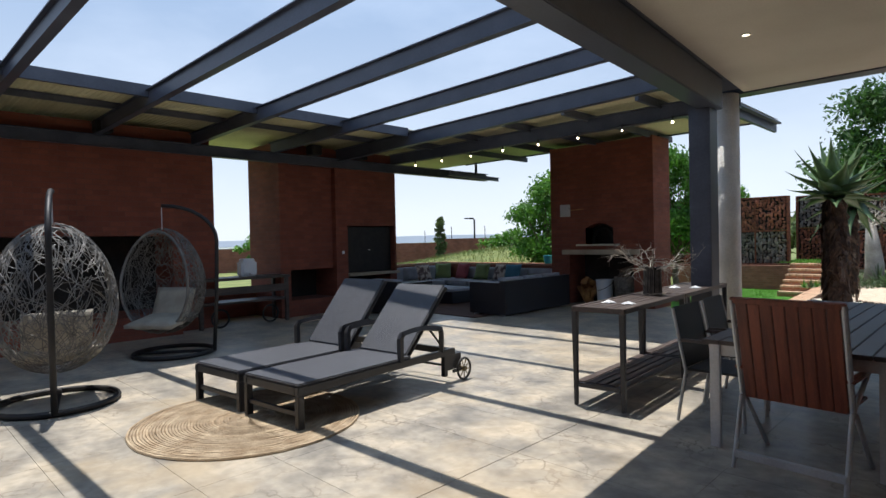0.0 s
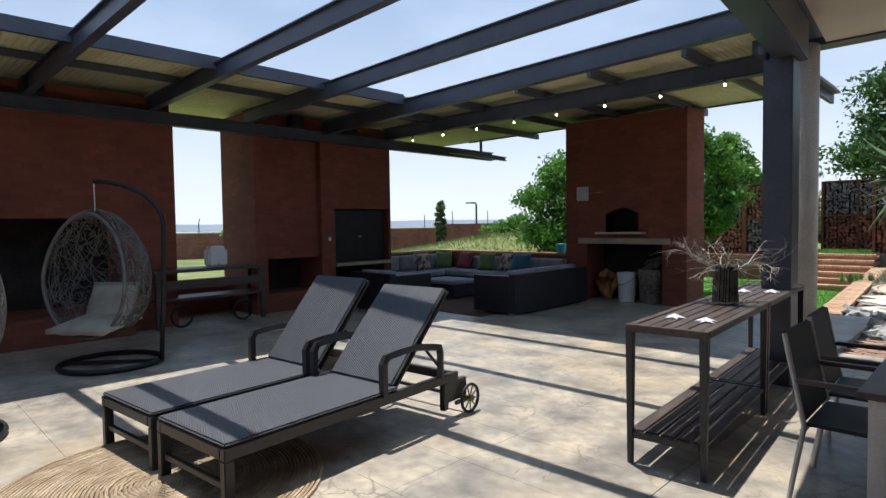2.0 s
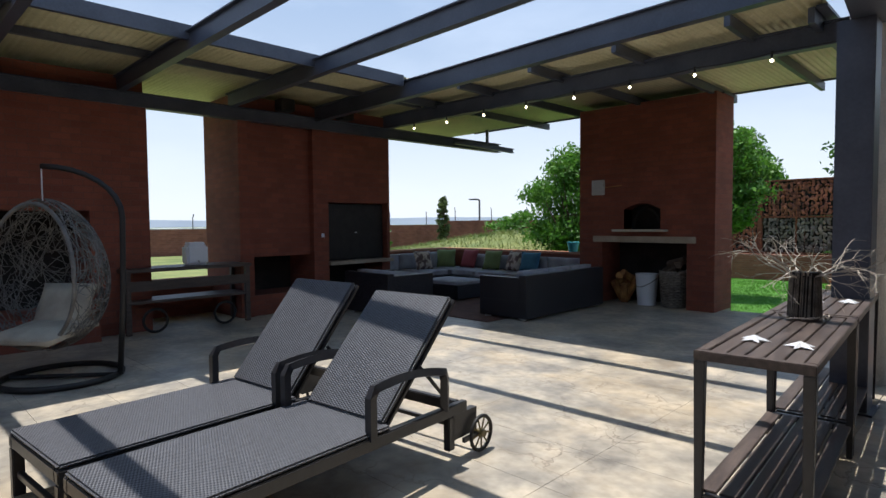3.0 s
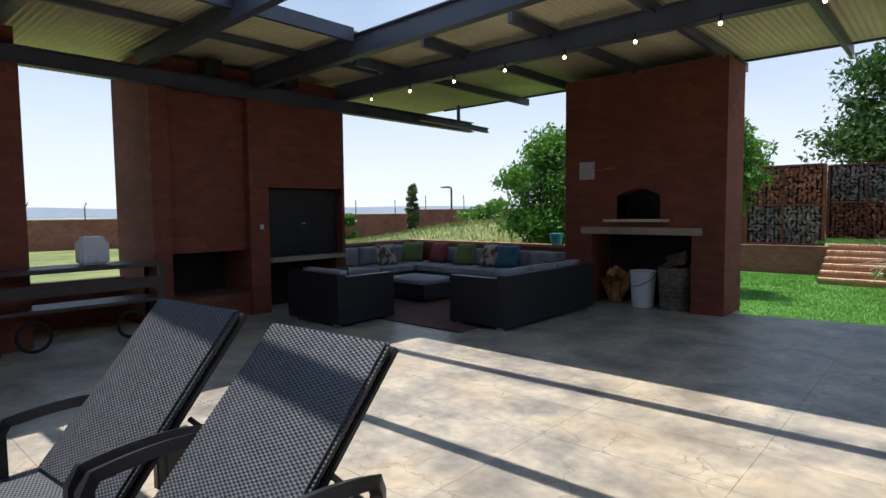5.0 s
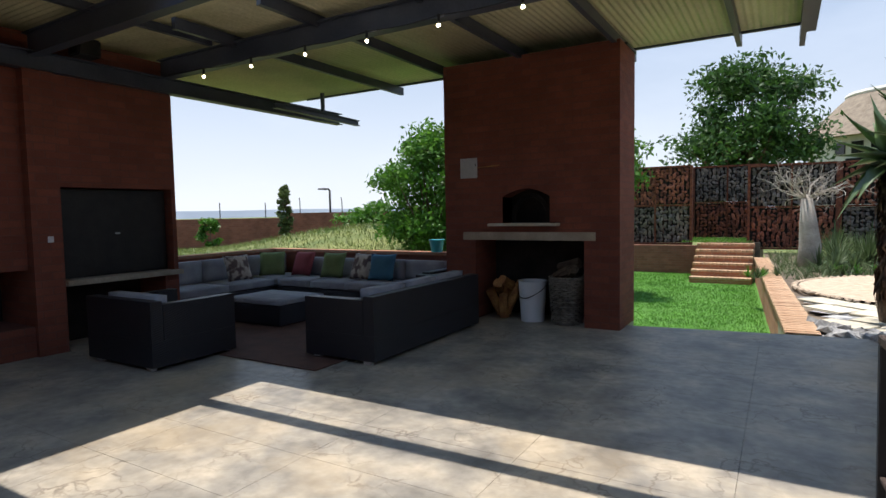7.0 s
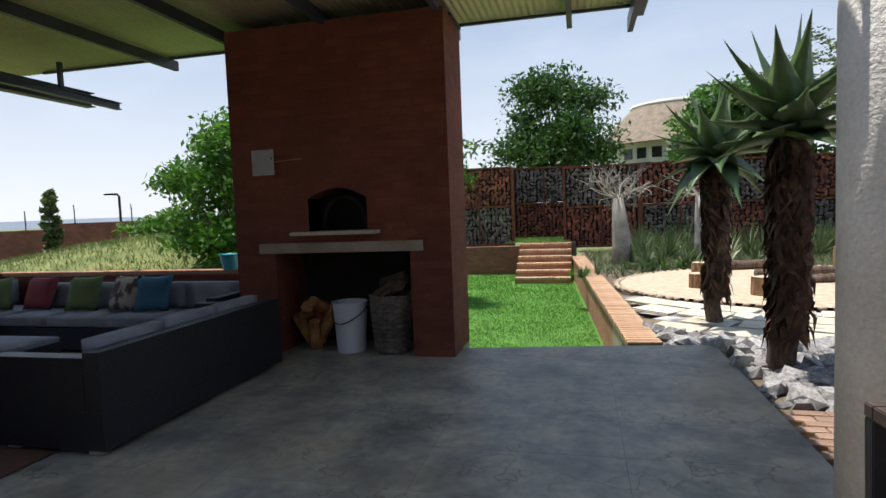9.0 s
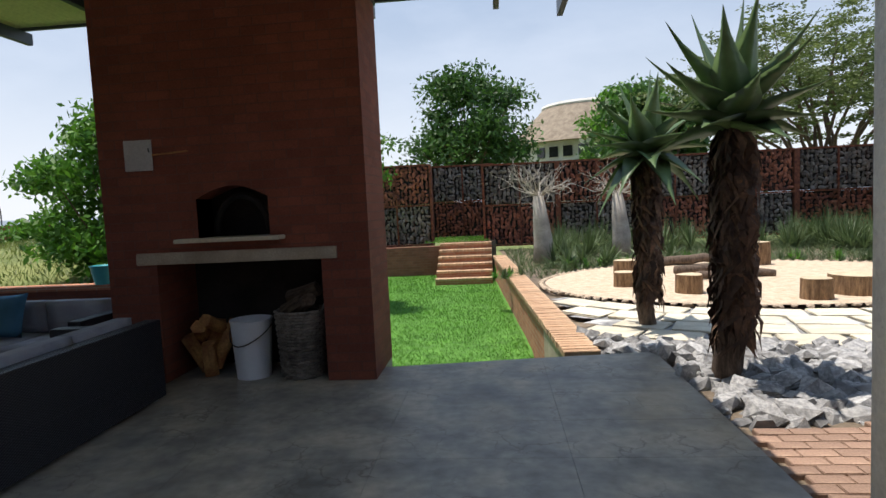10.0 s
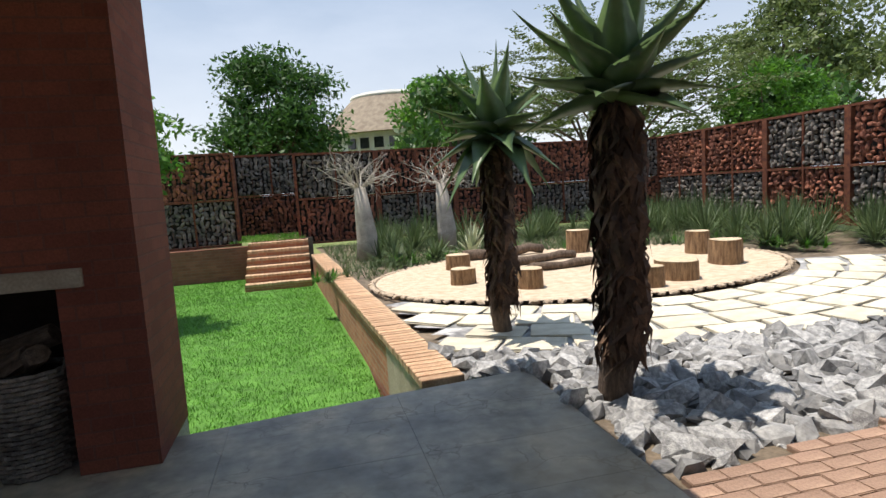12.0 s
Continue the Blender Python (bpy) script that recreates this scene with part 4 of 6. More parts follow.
# ---------------- hanging egg chairs ----------------
def egg_chair(m, face, pole):
    """face: heading in degrees of the shell's opening; pole: heading of the stand's upright."""
    t = thing("hanging_egg_chair", "woven cane hanging egg chair with cushions on a stand", "hanging chair", m, "hanging egg chairs")
    g = random.Random(int(face) + 500)
    C = Vector((0, 0, 1.04)) - 0.12 * Vector((math.cos(radians(pole)), math.sin(radians(pole)), 0))
    A, H = 0.55, 0.745
    fd = Vector((math.cos(radians(face)), math.sin(radians(face)), 0))

    def shell(th, ph):
        z = math.sin(ph)
        w = math.cos(ph) * (1 - 0.10 * z)
        return C + Vector((A * w * math.cos(th), A * w * math.sin(th), H * z))

    cut = 0.38
    def inside(p):
        return (p - C).dot(fd) < A * cut - 0.12 * max(0.0, (p - C).z)
    bm = bmesh.new()
    for k in range(1500):
        th, ph = g.uniform(0, 6.283), math.asin(g.uniform(-0.97, 0.97))
        dth, dph = g.uniform(-0.5, 0.5), g.uniform(-0.5, 0.5)
        cth, cph = g.uniform(-0.3, 0.3), g.uniform(-0.3, 0.3)
        pts = []
        for i in range(6):
            s = i / 5
            p = shell(th + dth * s + cth * s * s, max(-1.5, min(1.5, ph + dph * s + cph * s * s)))
            if inside(p):
                pts.append(p)
            else:
                break
        if len(pts) > 2:
            tube(pts, 0.0042, 3, bm)
    part("shell", bm, CANE, t, "open random-woven cane shell")
    side = Vector((-fd.y, fd.x, 0))
    rim = []
    for i in range(40):
        a = 2 * math.pi * i / 40
        z = 0.93 * math.sin(a)
        wz = math.sqrt(max(0.0, 1 - cut * cut)) * (1 - 0.10 * z)
        rim.append(C + fd * (A * cut - 0.12 * max(0, H * z)) + side * (A * wz * math.cos(a)) + Vector((0, 0, H * z)))
    part("rim", tube(rim, 0.02, 7, None, True), CANE, t, smooth=True)
    # stand
    pd = Vector((math.cos(radians(pole)), math.sin(radians(pole)), 0))
    base = part("base_ring", tube([(0.52 * math.cos(2 * math.pi * i / 32), 0.52 * math.sin(2 * math.pi * i / 32), 0.032) for i in range(32)], 0.03, 8, None, True), IRON, t, "black steel base ring", True)
    bm = bmesh.new()
    tube([pd * 0.52 + Vector((0, 0, 0.03)), pd * -0.52 + Vector((0, 0, 0.03))], 0.022, 8, bm)
    part("base_bar", bm, IRON, t)
    arc = [pd * 0.55 + Vector((0, 0, 0.03)), pd * 0.60 + Vector((0, 0, 0.8)), pd * 0.62 + Vector((0, 0, 1.6))]
    for i in range(1, 9):
        a = math.pi / 2 * i / 8
        arc.append(pd * (0.74 * math.cos(a) - 0.12) + Vector((0, 0, 1.6 + 0.5 * math.sin(a))))
    part("pole", tube(arc, 0.027, 10), IRON, t, smooth=True)
    part("chain", tube([Vector((C.x, C.y, 2.1)), C + Vector((0, 0, H - 0.02))], 0.007, 6), ALU, t)
    # cushions
    for name, off, size, rx in (("seat_cushion", 0.06, (0.72, 0.62, 0.17), 8), ("back_cushion", -0.2, (0.58, 0.52, 0.16), 66)):
        bm = bmesh.new()
        bmesh.ops.create_cube(bm, size=1)
        bmesh.ops.subdivide_edges(bm, edges=bm.edges, cuts=5, use_grid_fill=True)
        for v in bm.verts:
            r = max(abs(v.co.x), abs(v.co.y)) * 2
            v.co.z *= 1 - 0.75 * r ** 3
            tuft = 0.25 * math.cos(v.co.x * 12.5) * math.cos(v.co.y * 12.5)
            v.co.z *= 1 + tuft
            v.co.x *= size[0]
            v.co.y *= size[1]
            v.co.z *= size[2]
        ob = part(name, bm, CUSHION, t, "oat-coloured tufted cushion", True)
        ob.matrix_local = Matrix.Translation(C + fd * off + Vector((0, 0, -0.56 if rx < 30 else -0.36))) @ pose(0, 0, 0, 0, 0, face - 90 + 180) @ pose(0, 0, 0, rx)
    return t


egg_chair(pose(-5.80, 1.48, 0), 172, -14)
egg_chair(pose(-7.57, 3.25, 0), -55, 50)

# ---------------- lounge furniture ----------------
def pad(name, x0, x1, y0, y1, z0, z1, mat, parent, label=""):
    bm = box(x0, x1, y0, y1, z0, z1)
    bmesh.ops.subdivide_edges(bm, edges=bm.edges, cuts=4, use_grid_fill=True)
    cx, cy, cz = (x0 + x1) / 2, (y0 + y1) / 2, (z0 + z1) / 2
    hx, hy, hz = (x1 - x0) / 2, (y1 - y0) / 2, (z1 - z0) / 2
    thin = min((hx, 0), (hy, 1), (hz, 2))[1]
    for v in bm.verts:
        u = [(v.co.x - cx) / hx, (v.co.y - cy) / hy, (v.co.z - cz) / hz]
        r = max(abs(u[i]) for i in range(3) if i != thin)
        if thin == 0:
            v.co.x = cx + (v.co.x - cx) * (1.08 - 0.3 * r ** 4)
        elif thin == 1:
            v.co.y = cy + (v.co.y - cy) * (1.08 - 0.3 * r ** 4)
        else:
            v.co.z = cz + (v.co.z - cz) * (1.08 - 0.3 * r ** 4)
    return part(name, bm, mat, parent, label, True)


def sofa_piece(name, label, x0, x1, y0, y1, back, arms, seats, feet=True):
    """back and arms: sides among e w n s; the seat fills the rest."""
    t = thing(name, label, "sofa" if "sofa" in name else "armchair")
    T = 0.13
    weave_uv(part("base", box(x0, x1, y0, y1, 0.04, 0.30, 0.002), SOFA_WEAVE, t))
    bx = dict(e=(x1 - T, x1, y0, y1), w=(x0, x0 + T, y0, y1), n=(x0, x1, y1 - T, y1), s=(x0, x1, y0, y0 + T))
    for sd in back:
        weave_uv(part("back", box(*bx[sd], 0.3005, 0.70, 0.004), SOFA_WEAVE, t))
    for sd in arms:
        a = list(bx[sd])
        for b in back:
            if b == "e": a[1] = min(a[1], x1 - T - 0.002)
            if b == "w": a[0] = max(a[0], x0 + T + 0.002)
            if b == "n": a[3] = min(a[3], y1 - T - 0.002)
            if b == "s": a[2] = max(a[2], y0 + T + 0.002)
        weave_uv(part("arm", box(*a, 0.3005, 0.66, 0.004), SOFA_WEAVE, t))
    ix0, ix1 = x0 + (T + 0.01 if "w" in back + arms else 0.01), x1 - (T + 0.01 if "e" in back + arms else 0.01)
    iy0, iy1 = y0 + (T + 0.01 if "s" in back + arms else 0.01), y1 - (T + 0.01 if "n" in back + arms else 0.01)
    horiz = (ix1 - ix0) > (iy1 - iy0)
    for k in range(seats):
        if horiz:
            a, b = ix0 + (ix1 - ix0) * k / seats, ix0 + (ix1 - ix0) * (k + 1) / seats
            pad("seat_cushion", a + 0.005, b - 0.005, iy0, iy1, 0.30, 0.44, GREYCUSH, t)
            if "n" in back:
                pad("back_cushion", a + 0.01, b - 0.01, iy1 - 0.17, iy1, 0.445, 0.76, GREYCUSH, t)
            if "s" in back:
                pad("back_cushion", a + 0.01, b - 0.01, iy0, iy0 + 0.16, 0.445, 0.73, GREYCUSH, t)
        else:
            a, b = iy0 + (iy1 - iy0) * k / seats, iy0 + (iy1 - iy0) * (k + 1) / seats
            pad("seat_cushion", ix0, ix1, a + 0.005, b - 0.005, 0.30, 0.44, GREYCUSH, t)
            if "e" in back:
                pad("back_cushion", ix1 - 0.16, ix1, a + 0.01, b - 0.01, 0.445, 0.75, GREYCUSH, t)
            if "w" in back:
                pad("back_cushion", ix0, ix0 + 0.17, a + 0.01, b - 0.01, 0.445, 0.8, GREYCUSH, t)
    for fx in (x0 + 0.08, x1 - 0.16):
        for fy in (y0 + 0.03, y1 - 0.08):
            part("foot", box(fx, fx + 0.1, fy, fy + 0.05, 0, 0.039), ALU, t)
    return t


sofa_piece("sofa_east", "black woven resin sofa with grey cushions, back to terrace", -7.0, -6.08, 8.9, 11.2, "e", "sn", 3).name = "sofa"
sofa_piece("sofa_north", "", -10.1, -6.98, 11.42, 12.36, "n", "e", 4).name = "sofa"
sofa_piece("sofa_west", "", -11.1, -10.15, 9.4, 12.36, "w", "s", 3).name = "sofa"
for o in [o for o in scene.objects if o.parent is None and o.name.startswith("sofa")][1:]:
    tagged(o, "black woven resin corner sofa with light grey cushions", "sofa")
sofa_piece("lounge_armchair", "black woven resin armchair with grey cushions, back to terrace", -9.05, -7.9, 7.72, 8.72, "s", "ew", 1)
ott = thing("ottoman", "black woven resin ottoman table with pale top", "ottoman")
weave_uv(part("base", box(-9.5, -8.4, 9.85, 10.75, 0.03, 0.3, 0.012), SOFA_WEAVE, ott))
pad("cushion", -9.49, -8.41, 9.86, 10.74, 0.3, 0.37, GREYCUSH, ott)


lrug = part("area_rug", box(-10.1, -6.5, 8.5, 11.35, 0.001, 0.013, 0.004), RUG_RED)
tagged(lrug, "dark rust-red woven rug under the lounge seats", "rug")


def throw(x, y, mat, lab, rz, tilt=22, s=0.46):
    bm2 = bmesh.new()
    vs = {}
    for sgn in (1, -1):
        for i in range(9):
            for j in range(9):
                u, v = i / 4 - 1, j / 4 - 1
                e = max(0.0, (1 - u ** 4) * (1 - v ** 4)) ** 0.55
                vs[sgn, i, j] = bm2.verts.new((u * s / 2 * (1 - 0.08 * (1 - v * v)), v * s / 2 * (1 - 0.08 * (1 - u * u)), sgn * 0.085 * e))
        for i in range(8):
            for j in range(8):
                bm2.faces.new([vs[sgn, a, b] for a, b in ((i, j), (i + 1, j), (i + 1, j + 1), (i, j + 1))])
    bmesh.ops.remove_doubles(bm2, verts=bm2.verts, dist=0.0005)
    ob = part("throw_pillow", bm2, mat, None, "", True)
    ob.matrix_world = pose(x, y, 0.44 + s / 2 * 0.95, 90 - tilt, 0, rz)
    tagged(ob, lab, "pillow", "throw pillows on the sofa")


throw(-9.95, 11.92, RED_FAB, "dark red square throw pillow on the sofa", 0)
throw(-9.2, 11.86, GREEN_FAB, "green square throw pillow on the sofa", 8)
throw(-8.6, 11.9, MIX_FAB, "brown and cream patterned throw pillow on the sofa", -6)
throw(-8.15, 11.84, BLUE_FAB, "blue square throw pillow on the sofa", 10)
throw(-10.52, 11.72, GREEN_FAB, "green square throw pillow on the sofa", 40)
throw(-10.45, 10.9, MIX_FAB, "brown and cream patterned throw pillow on the sofa", 80)
pot = thing("plant_pot", "turquoise plastic pot standing on the low brick wall", "plant pot", pose(-7.52, 12.52, 0.87))
bm = bmesh.new()
bmesh.ops.create_cone(bm, cap_ends=True, segments=20, radius1=0.09, radius2=0.125, depth=0.2, matrix=pose(0, 0, 0.1))
part("body", bm, TURQ, pot, smooth=False)
part("rim", tube([(0.126 * math.cos(2 * math.pi * i / 24), 0.126 * math.sin(2 * math.pi * i / 24), 0.2) for i in range(24)], 0.009, 6, None, True), TURQ, pot, smooth=True)

# ---------------- serving bench at the wall opening ----------------
bench = thing("serving_cart", "dark timber serving bench with lower shelf at the opening", "bench")
part("top", box(-10.0, -9.4, 4.35, 6.2, 0.86, 0.91, 0.006), TIMBER_DARK, bench)
part("shelf", box(-9.95, -9.43, 4.4, 6.15, 0.42, 0.46, 0.006), TIMBER_DARK, bench)
part("front_rail", box(-9.42, -9.40, 4.4, 6.15, 0.60, 0.74, 0.004), TIMBER_DARK, bench)
for x in (-9.98, -9.48):
    for y in (4.38, 6.1):
        part("leg", box(x, x + 0.07, y, y + 0.07, 0, 0.86, 0.005), TIMBER_DARK, bench)
for k in range(2):
    wv = part("wheel", tube([(0.16 * math.cos(2 * math.pi * i / 24), 0, 0.16 * math.sin(2 * math.pi * i / 24)) for i in range(24)], 0.02, 6, None, True), IRON, bench)
    wv.location = (-9.4, 4.75 + 1.0 * k, 0.18)
    wv.rotation_euler = (0, 0, radians(90))
disp = thing("drinks_dispenser", "pale plastic drinks dispenser on the serving bench", "dispenser", pose(-9.72, 5.45, 0.91))
bm = bmesh.new()
box(-0.11, 0.11, -0.16, 0.16, 0, 0.3, 0.03, bm)
part("body", bm, WHITE_PLASTIC, disp)
part("lid", box(-0.09, 0.09, -0.12, 0.12, 0.3, 0.34, 0.012), WHITE_PLASTIC, disp)
part("tap", tube([(0.11, 0, 0.06), (0.15, 0, 0.06), (0.155, 0, 0.03)], 0.01, 6), ALU, disp)

# ---------------- garden terrain ----------------
LZ = -0.75
bm = bmesh.new()
bmesh.ops.create_grid(bm, x_segments=40, y_segments=60, size=0.5)
for v in bm.verts:
    v.co.x, v.co.y = -6.2 + v.co.x * 7.0, 19.2 + v.co.y * 14.6
    v.co.z = LZ + 0.02 * noise.noise((v.co.x, v.co.y, 0))
structure(part("lawn", bm, TURF, smooth=True), "mown bright green lawn below the terrace", "lawn")


def blades(name, count, area, h, w, mat, label, seed, zfun, lean=0.35):
    g = np.random.default_rng(seed)
    x = g.uniform(area[0], area[1], count)
    y = g.uniform(area[2], area[3], count)
    z = np.array([zfun(a, b) for a, b in zip(x, y)])
    keep = z > -50
    x, y, z = x[keep], y[keep], z[keep]
    n = len(x)
    a = g.uniform(0, 2 * math.pi, n)
    hh = h * g.uniform(0.5, 1.25, n)
    lx, ly = g.normal(0, lean, n) * hh, g.normal(0, lean, n) * hh
    v = np.empty((n, 3, 3))
    v[:, 0] = np.stack([x - w * np.cos(a), y - w * np.sin(a), z], 1)
    v[:, 1] = np.stack([x + w * np.cos(a), y + w * np.sin(a), z], 1)
    v[:, 2] = np.stack([x + lx, y + ly, z + hh], 1)
    ob = raw_mesh(name, v.reshape(-1, 3).tolist(), [(3 * i, 3 * i + 1, 3 * i + 2) for i in range(n)], mat)
    return tagged(ob, label, "grass", kind="stuff")


def wall_x(y):
    return -2.52 - 0.066 * (y - 12.5)


blades("lawn_grass", 80000, (-8.6, -2.45, 12.06, 25.6), 0.045, 0.006, LAWN, "short bright green lawn grass", 5,
       lambda x, y: LZ if x < wall_x(max(y, 12.5)) - 0.03 and not (y > 23 and -5.1 < x < -3.3) else -99)


def meadow_z(x, y):
    return 0.12 + 1.0 * math.exp(-(((x + 14.0) / 5.0) ** 2 + ((y - 19.5) / 4.0) ** 2)) - 0.02


blades("meadow_grass", 42000, (-27, -9.4, 13, 31), 0.16, 0.012, STRAW, "rough dry green and straw meadow grass", 6, meadow_z, 0.6)
blades("verge_grass", 3000, (-5.6, -3.4, 25.6, 28.4), 0.08, 0.008, LAWN, "short grass above the garden steps", 8, lambda x, y: 0.33)

blades("bed_grass", 14000, (-2.9, 8.9, 18.6, 25.9), 0.2, 0.012, REED, "low green planting in the garden bed", 21,
       lambda x, y: -0.06 if x > wall_x(y) + 0.4 and math.hypot((x - 1.4) / 1.12, (y - 17.5) / 0.86) > 3.5 else -99, 0.7)

# raised garden sheet to the right of the lawn
verts, faces = [], []
nx, ny = 60, 60
for j in range(ny + 1):
    for i in range(nx + 1):
        y = 8.9 + 17.4 * j / ny
        x0 = (wall_x(y) + 0.3) if y > 12.6 else -1.64
        x = x0 + (9.2 - x0) * i / nx
        r = math.hypot(x - 1.5, y - 17.6)
        z = -0.12 + 0.03 * noise.noise((x, y, 3)) + (0.08 if r > 4 and y > 18 else 0)
        verts.append((x, y, z))
for j in range(ny):
    for i in range(nx):
        a = j * (nx + 1) + i
        faces.append((a, a + 1, a + nx + 2, a + nx + 1))
structure(raw_mesh("garden_bed", verts, faces, SOIL, smooth=True), "dark soil of the raised garden bed", "ground")

# gravel circle
GC = (1.4, 17.5)
bm = bmesh.new()
rings = [[bm.verts.new((GC[0] + r * math.cos(2 * math.pi * i / 48) * 1.12, GC[1] + r * math.sin(2 * math.pi * i / 48) * (0.86 if math.sin(2 * math.pi * i / 48) > 0 else 0.84), -0.02 + 0.006 * noise.noise((r * 3, i, 0)))) for i in range(48)] for r in (0.3, 1.2, 2.4, 3.3)]
bm.faces.new(rings[0])
for a, b in zip(rings, rings[1:]):
    for i in range(48):
        bm.faces.new((a[i], a[(i + 1) % 48], b[(i + 1) % 48], b[i]))
structure(part("gravel_circle", bm, GRAVEL, smooth=True), "round seating area of pale raked gravel", "gravel")
edge = tagged(thing("gravel_edging", "ring of small tan edging stones round the gravel", "edging"), kind="structure")
small_rocks = []


def rock_mesh(seed, rough=0.35, sub=1, mat=ROCK):
    g = random.Random(seed)
    bm = bmesh.new()
    bmesh.ops.create_icosphere(bm, subdivisions=sub, radius=0.5)
    s = (g.uniform(0.8, 1.25), g.uniform(0.6, 1.0), g.uniform(0.5, 0.8))
    for v in bm.verts:
        k = 1 + g.uniform(-rough, rough)
        v.co = Vector((v.co.x * s[0] * k, v.co.y * s[1] * k, v.co.z * s[2] * k))
    return mesh_of("rock", bm, mat)


edge_meshes = [rock_mesh(400 + i, 0.25, 1, GRAVEL) for i in range(4)]
for i in range(120):
    a = 2 * math.pi * i / 120
    o = new("edging_stone", rng.choice(edge_meshes))
    o.parent = edge
    s = rng.uniform(0.10, 0.17)
    o.location = (GC[0] + 3.36 * 1.12 * math.cos(a), GC[1] + 3.36 * (0.86 if a < math.pi else 0.84) * math.sin(a), -0.03)
    o.scale = (s, s, s * 0.6)
    o.rotation_euler = (0, 0, rng.uniform(0, 6))

# flagstone path that curves round the gravel
path = tagged(thing("flagstone_path", "curved path of pale square flagstones with gravel joints", "path"), kind="structure")
bm = bmesh.new()
for i in range(60):
    for k in range(8):
        quad = []
        for di, dk in ((0, 0), (1, 0), (1, 1), (0, 1)):
            a, r = radians(186 + 150 * (i + di) / 60), 3.5 + 2.5 * (k + dk) / 8
            quad.append((GC[0] + r * 1.1 * math.cos(a), GC[1] + r * 0.86 * math.sin(a), -0.055))
        if all(q[0] > wall_x(q[1]) + 0.36 for q in quad):
            bm.faces.new([bm.verts.new(q) for q in quad])
part("joint_gravel", bm, ROCK, path)
flag_meshes = []
for s in range(5):
    g = random.Random(60 + s)
    b = box(-0.5, 0.5, -0.5, 0.5, 0, 0.05, 0.012)
    for v in b.verts:
        v.co.x += 0.03 * (g.random() - 0.5)
        v.co.y += 0.03 * (g.random() - 0.5)
    flag_meshes.append(mesh_of("flagstone", b, FLAG))
for row, r in enumerate((3.85, 4.42, 5.0, 5.58)):
    n = int(r * 2.65 / 0.66)
    for i in range(n):
        a = radians(188 + 146 * (i + 0.5 * (row % 2)) / n)
        if GC[0] + r * 1.1 * math.cos(a) < wall_x(GC[1] + r * 0.86 * math.sin(a)) + 0.7:
            continue
        o = new("flagstone", rng.choice(flag_meshes))
        o.parent = path
        o.location = (GC[0] + r * 1.1 * math.cos(a), GC[1] + r * 0.86 * math.sin(a), -0.048)
        o.scale = (0.64 * rng.uniform(0.92, 1.03), 0.475 * rng.uniform(0.94, 1.03), 0.6)
        o.rotation_euler = (0, 0, a + math.pi / 2 + rng.uniform(-0.06, 0.06))

# tumbled grey rocks
bed = thing("rock_bed", "bed of loose tumbled grey rocks beside the terrace", "rocks")
rm = [rock_mesh(i, 0.42, 1) for i in range(12)]


def in_bed(x, y):
    r = math.hypot((x - GC[0]) / 1.1, (y - GC[1]) / 0.86)
    return r > 5.75 and y > 10.55 + 0.12 * (x + 1.4) and x > (-1.6 if y < 12.5 else wall_x(y) + 0.36) and y < 17.5


spots = []
g = random.Random(12)
while len(spots) < 3600:
    x, y = g.uniform(-2.6, 8.6), g.uniform(10.3, 17.4)
    if in_bed(x, y):
        spots.append((x, y))
near = [p for p in spots if p[0] < 1.6 and p[1] < 13.2]
far = [p for p in spots if not (p[0] < 1.6 and p[1] < 13.2)]
for x, y in near[:300]:
    o = new("rock", g.choice(rm))
    o.parent = bed
    s = g.choice((0.14, 0.19, 0.25, 0.31))
    o.location = (x, y, -0.12 + s * 0.28)
    o.scale = (s, s, s)
    o.rotation_euler = (g.uniform(-0.6, 0.6), g.uniform(-0.6, 0.6), g.uniform(0, 6.28))


def scatter_rocks(name, pts, sizes, meshes, parent, mat, zfun, g, flat=None):
    verts, faces = [], []
    for p in pts:
        me = g.choice(meshes)
        s = g.choice(sizes)
        m = Matrix.LocRotScale((p[0], p[1], zfun(p, s)), Euler((g.uniform(-0.7, 0.7), g.uniform(-0.7, 0.7), g.uniform(0, 6.28))), (s, s, s))
        b = len(verts)
        verts += [tuple(m @ v.co) for v in me.vertices]
        faces += [tuple(b + i for i in q.vertices) for q in me.polygons]
    return raw_mesh(name, verts, faces, mat, parent)


tagged(scatter_rocks("rock_rest", near[300:] + far, (0.12, 0.17, 0.24), rm, bed, ROCK, lambda p, s: -0.11 + 0.22 * s, g), kind="stuff")

# brick paving beside the house
paving = tagged(thing("brick_paving", "red clay brick paving beside the terrace", "paving"), kind="structure")
part("bedding", box(-1.655, 6.5, 9.2, 11.4, -0.5, -0.075), SOIL, paving)
bmh = mesh_of("brick", box(-0.108, 0.108, -0.052, 0.052, -0.03, 0.03, 0.005), CLAY)
cnt = 0
for j in range(20):
    for i in range(26):
        x, y = -1.54 + i * 0.222 + (0.111 if j % 2 else 0), 9.25 + j * 0.11
        if y < 10.5 + 0.12 * (x + 1.4) and x < 4 and cnt < 330:
            o = new("brick", bmh)
            o.parent = paving
            o.location = (x, y, -0.068 + rng.uniform(-0.003, 0.003))
            o.rotation_euler = (rng.uniform(-0.01, 0.01), rng.uniform(-0.01, 0.01), rng.uniform(-0.015, 0.015))
            cnt += 1

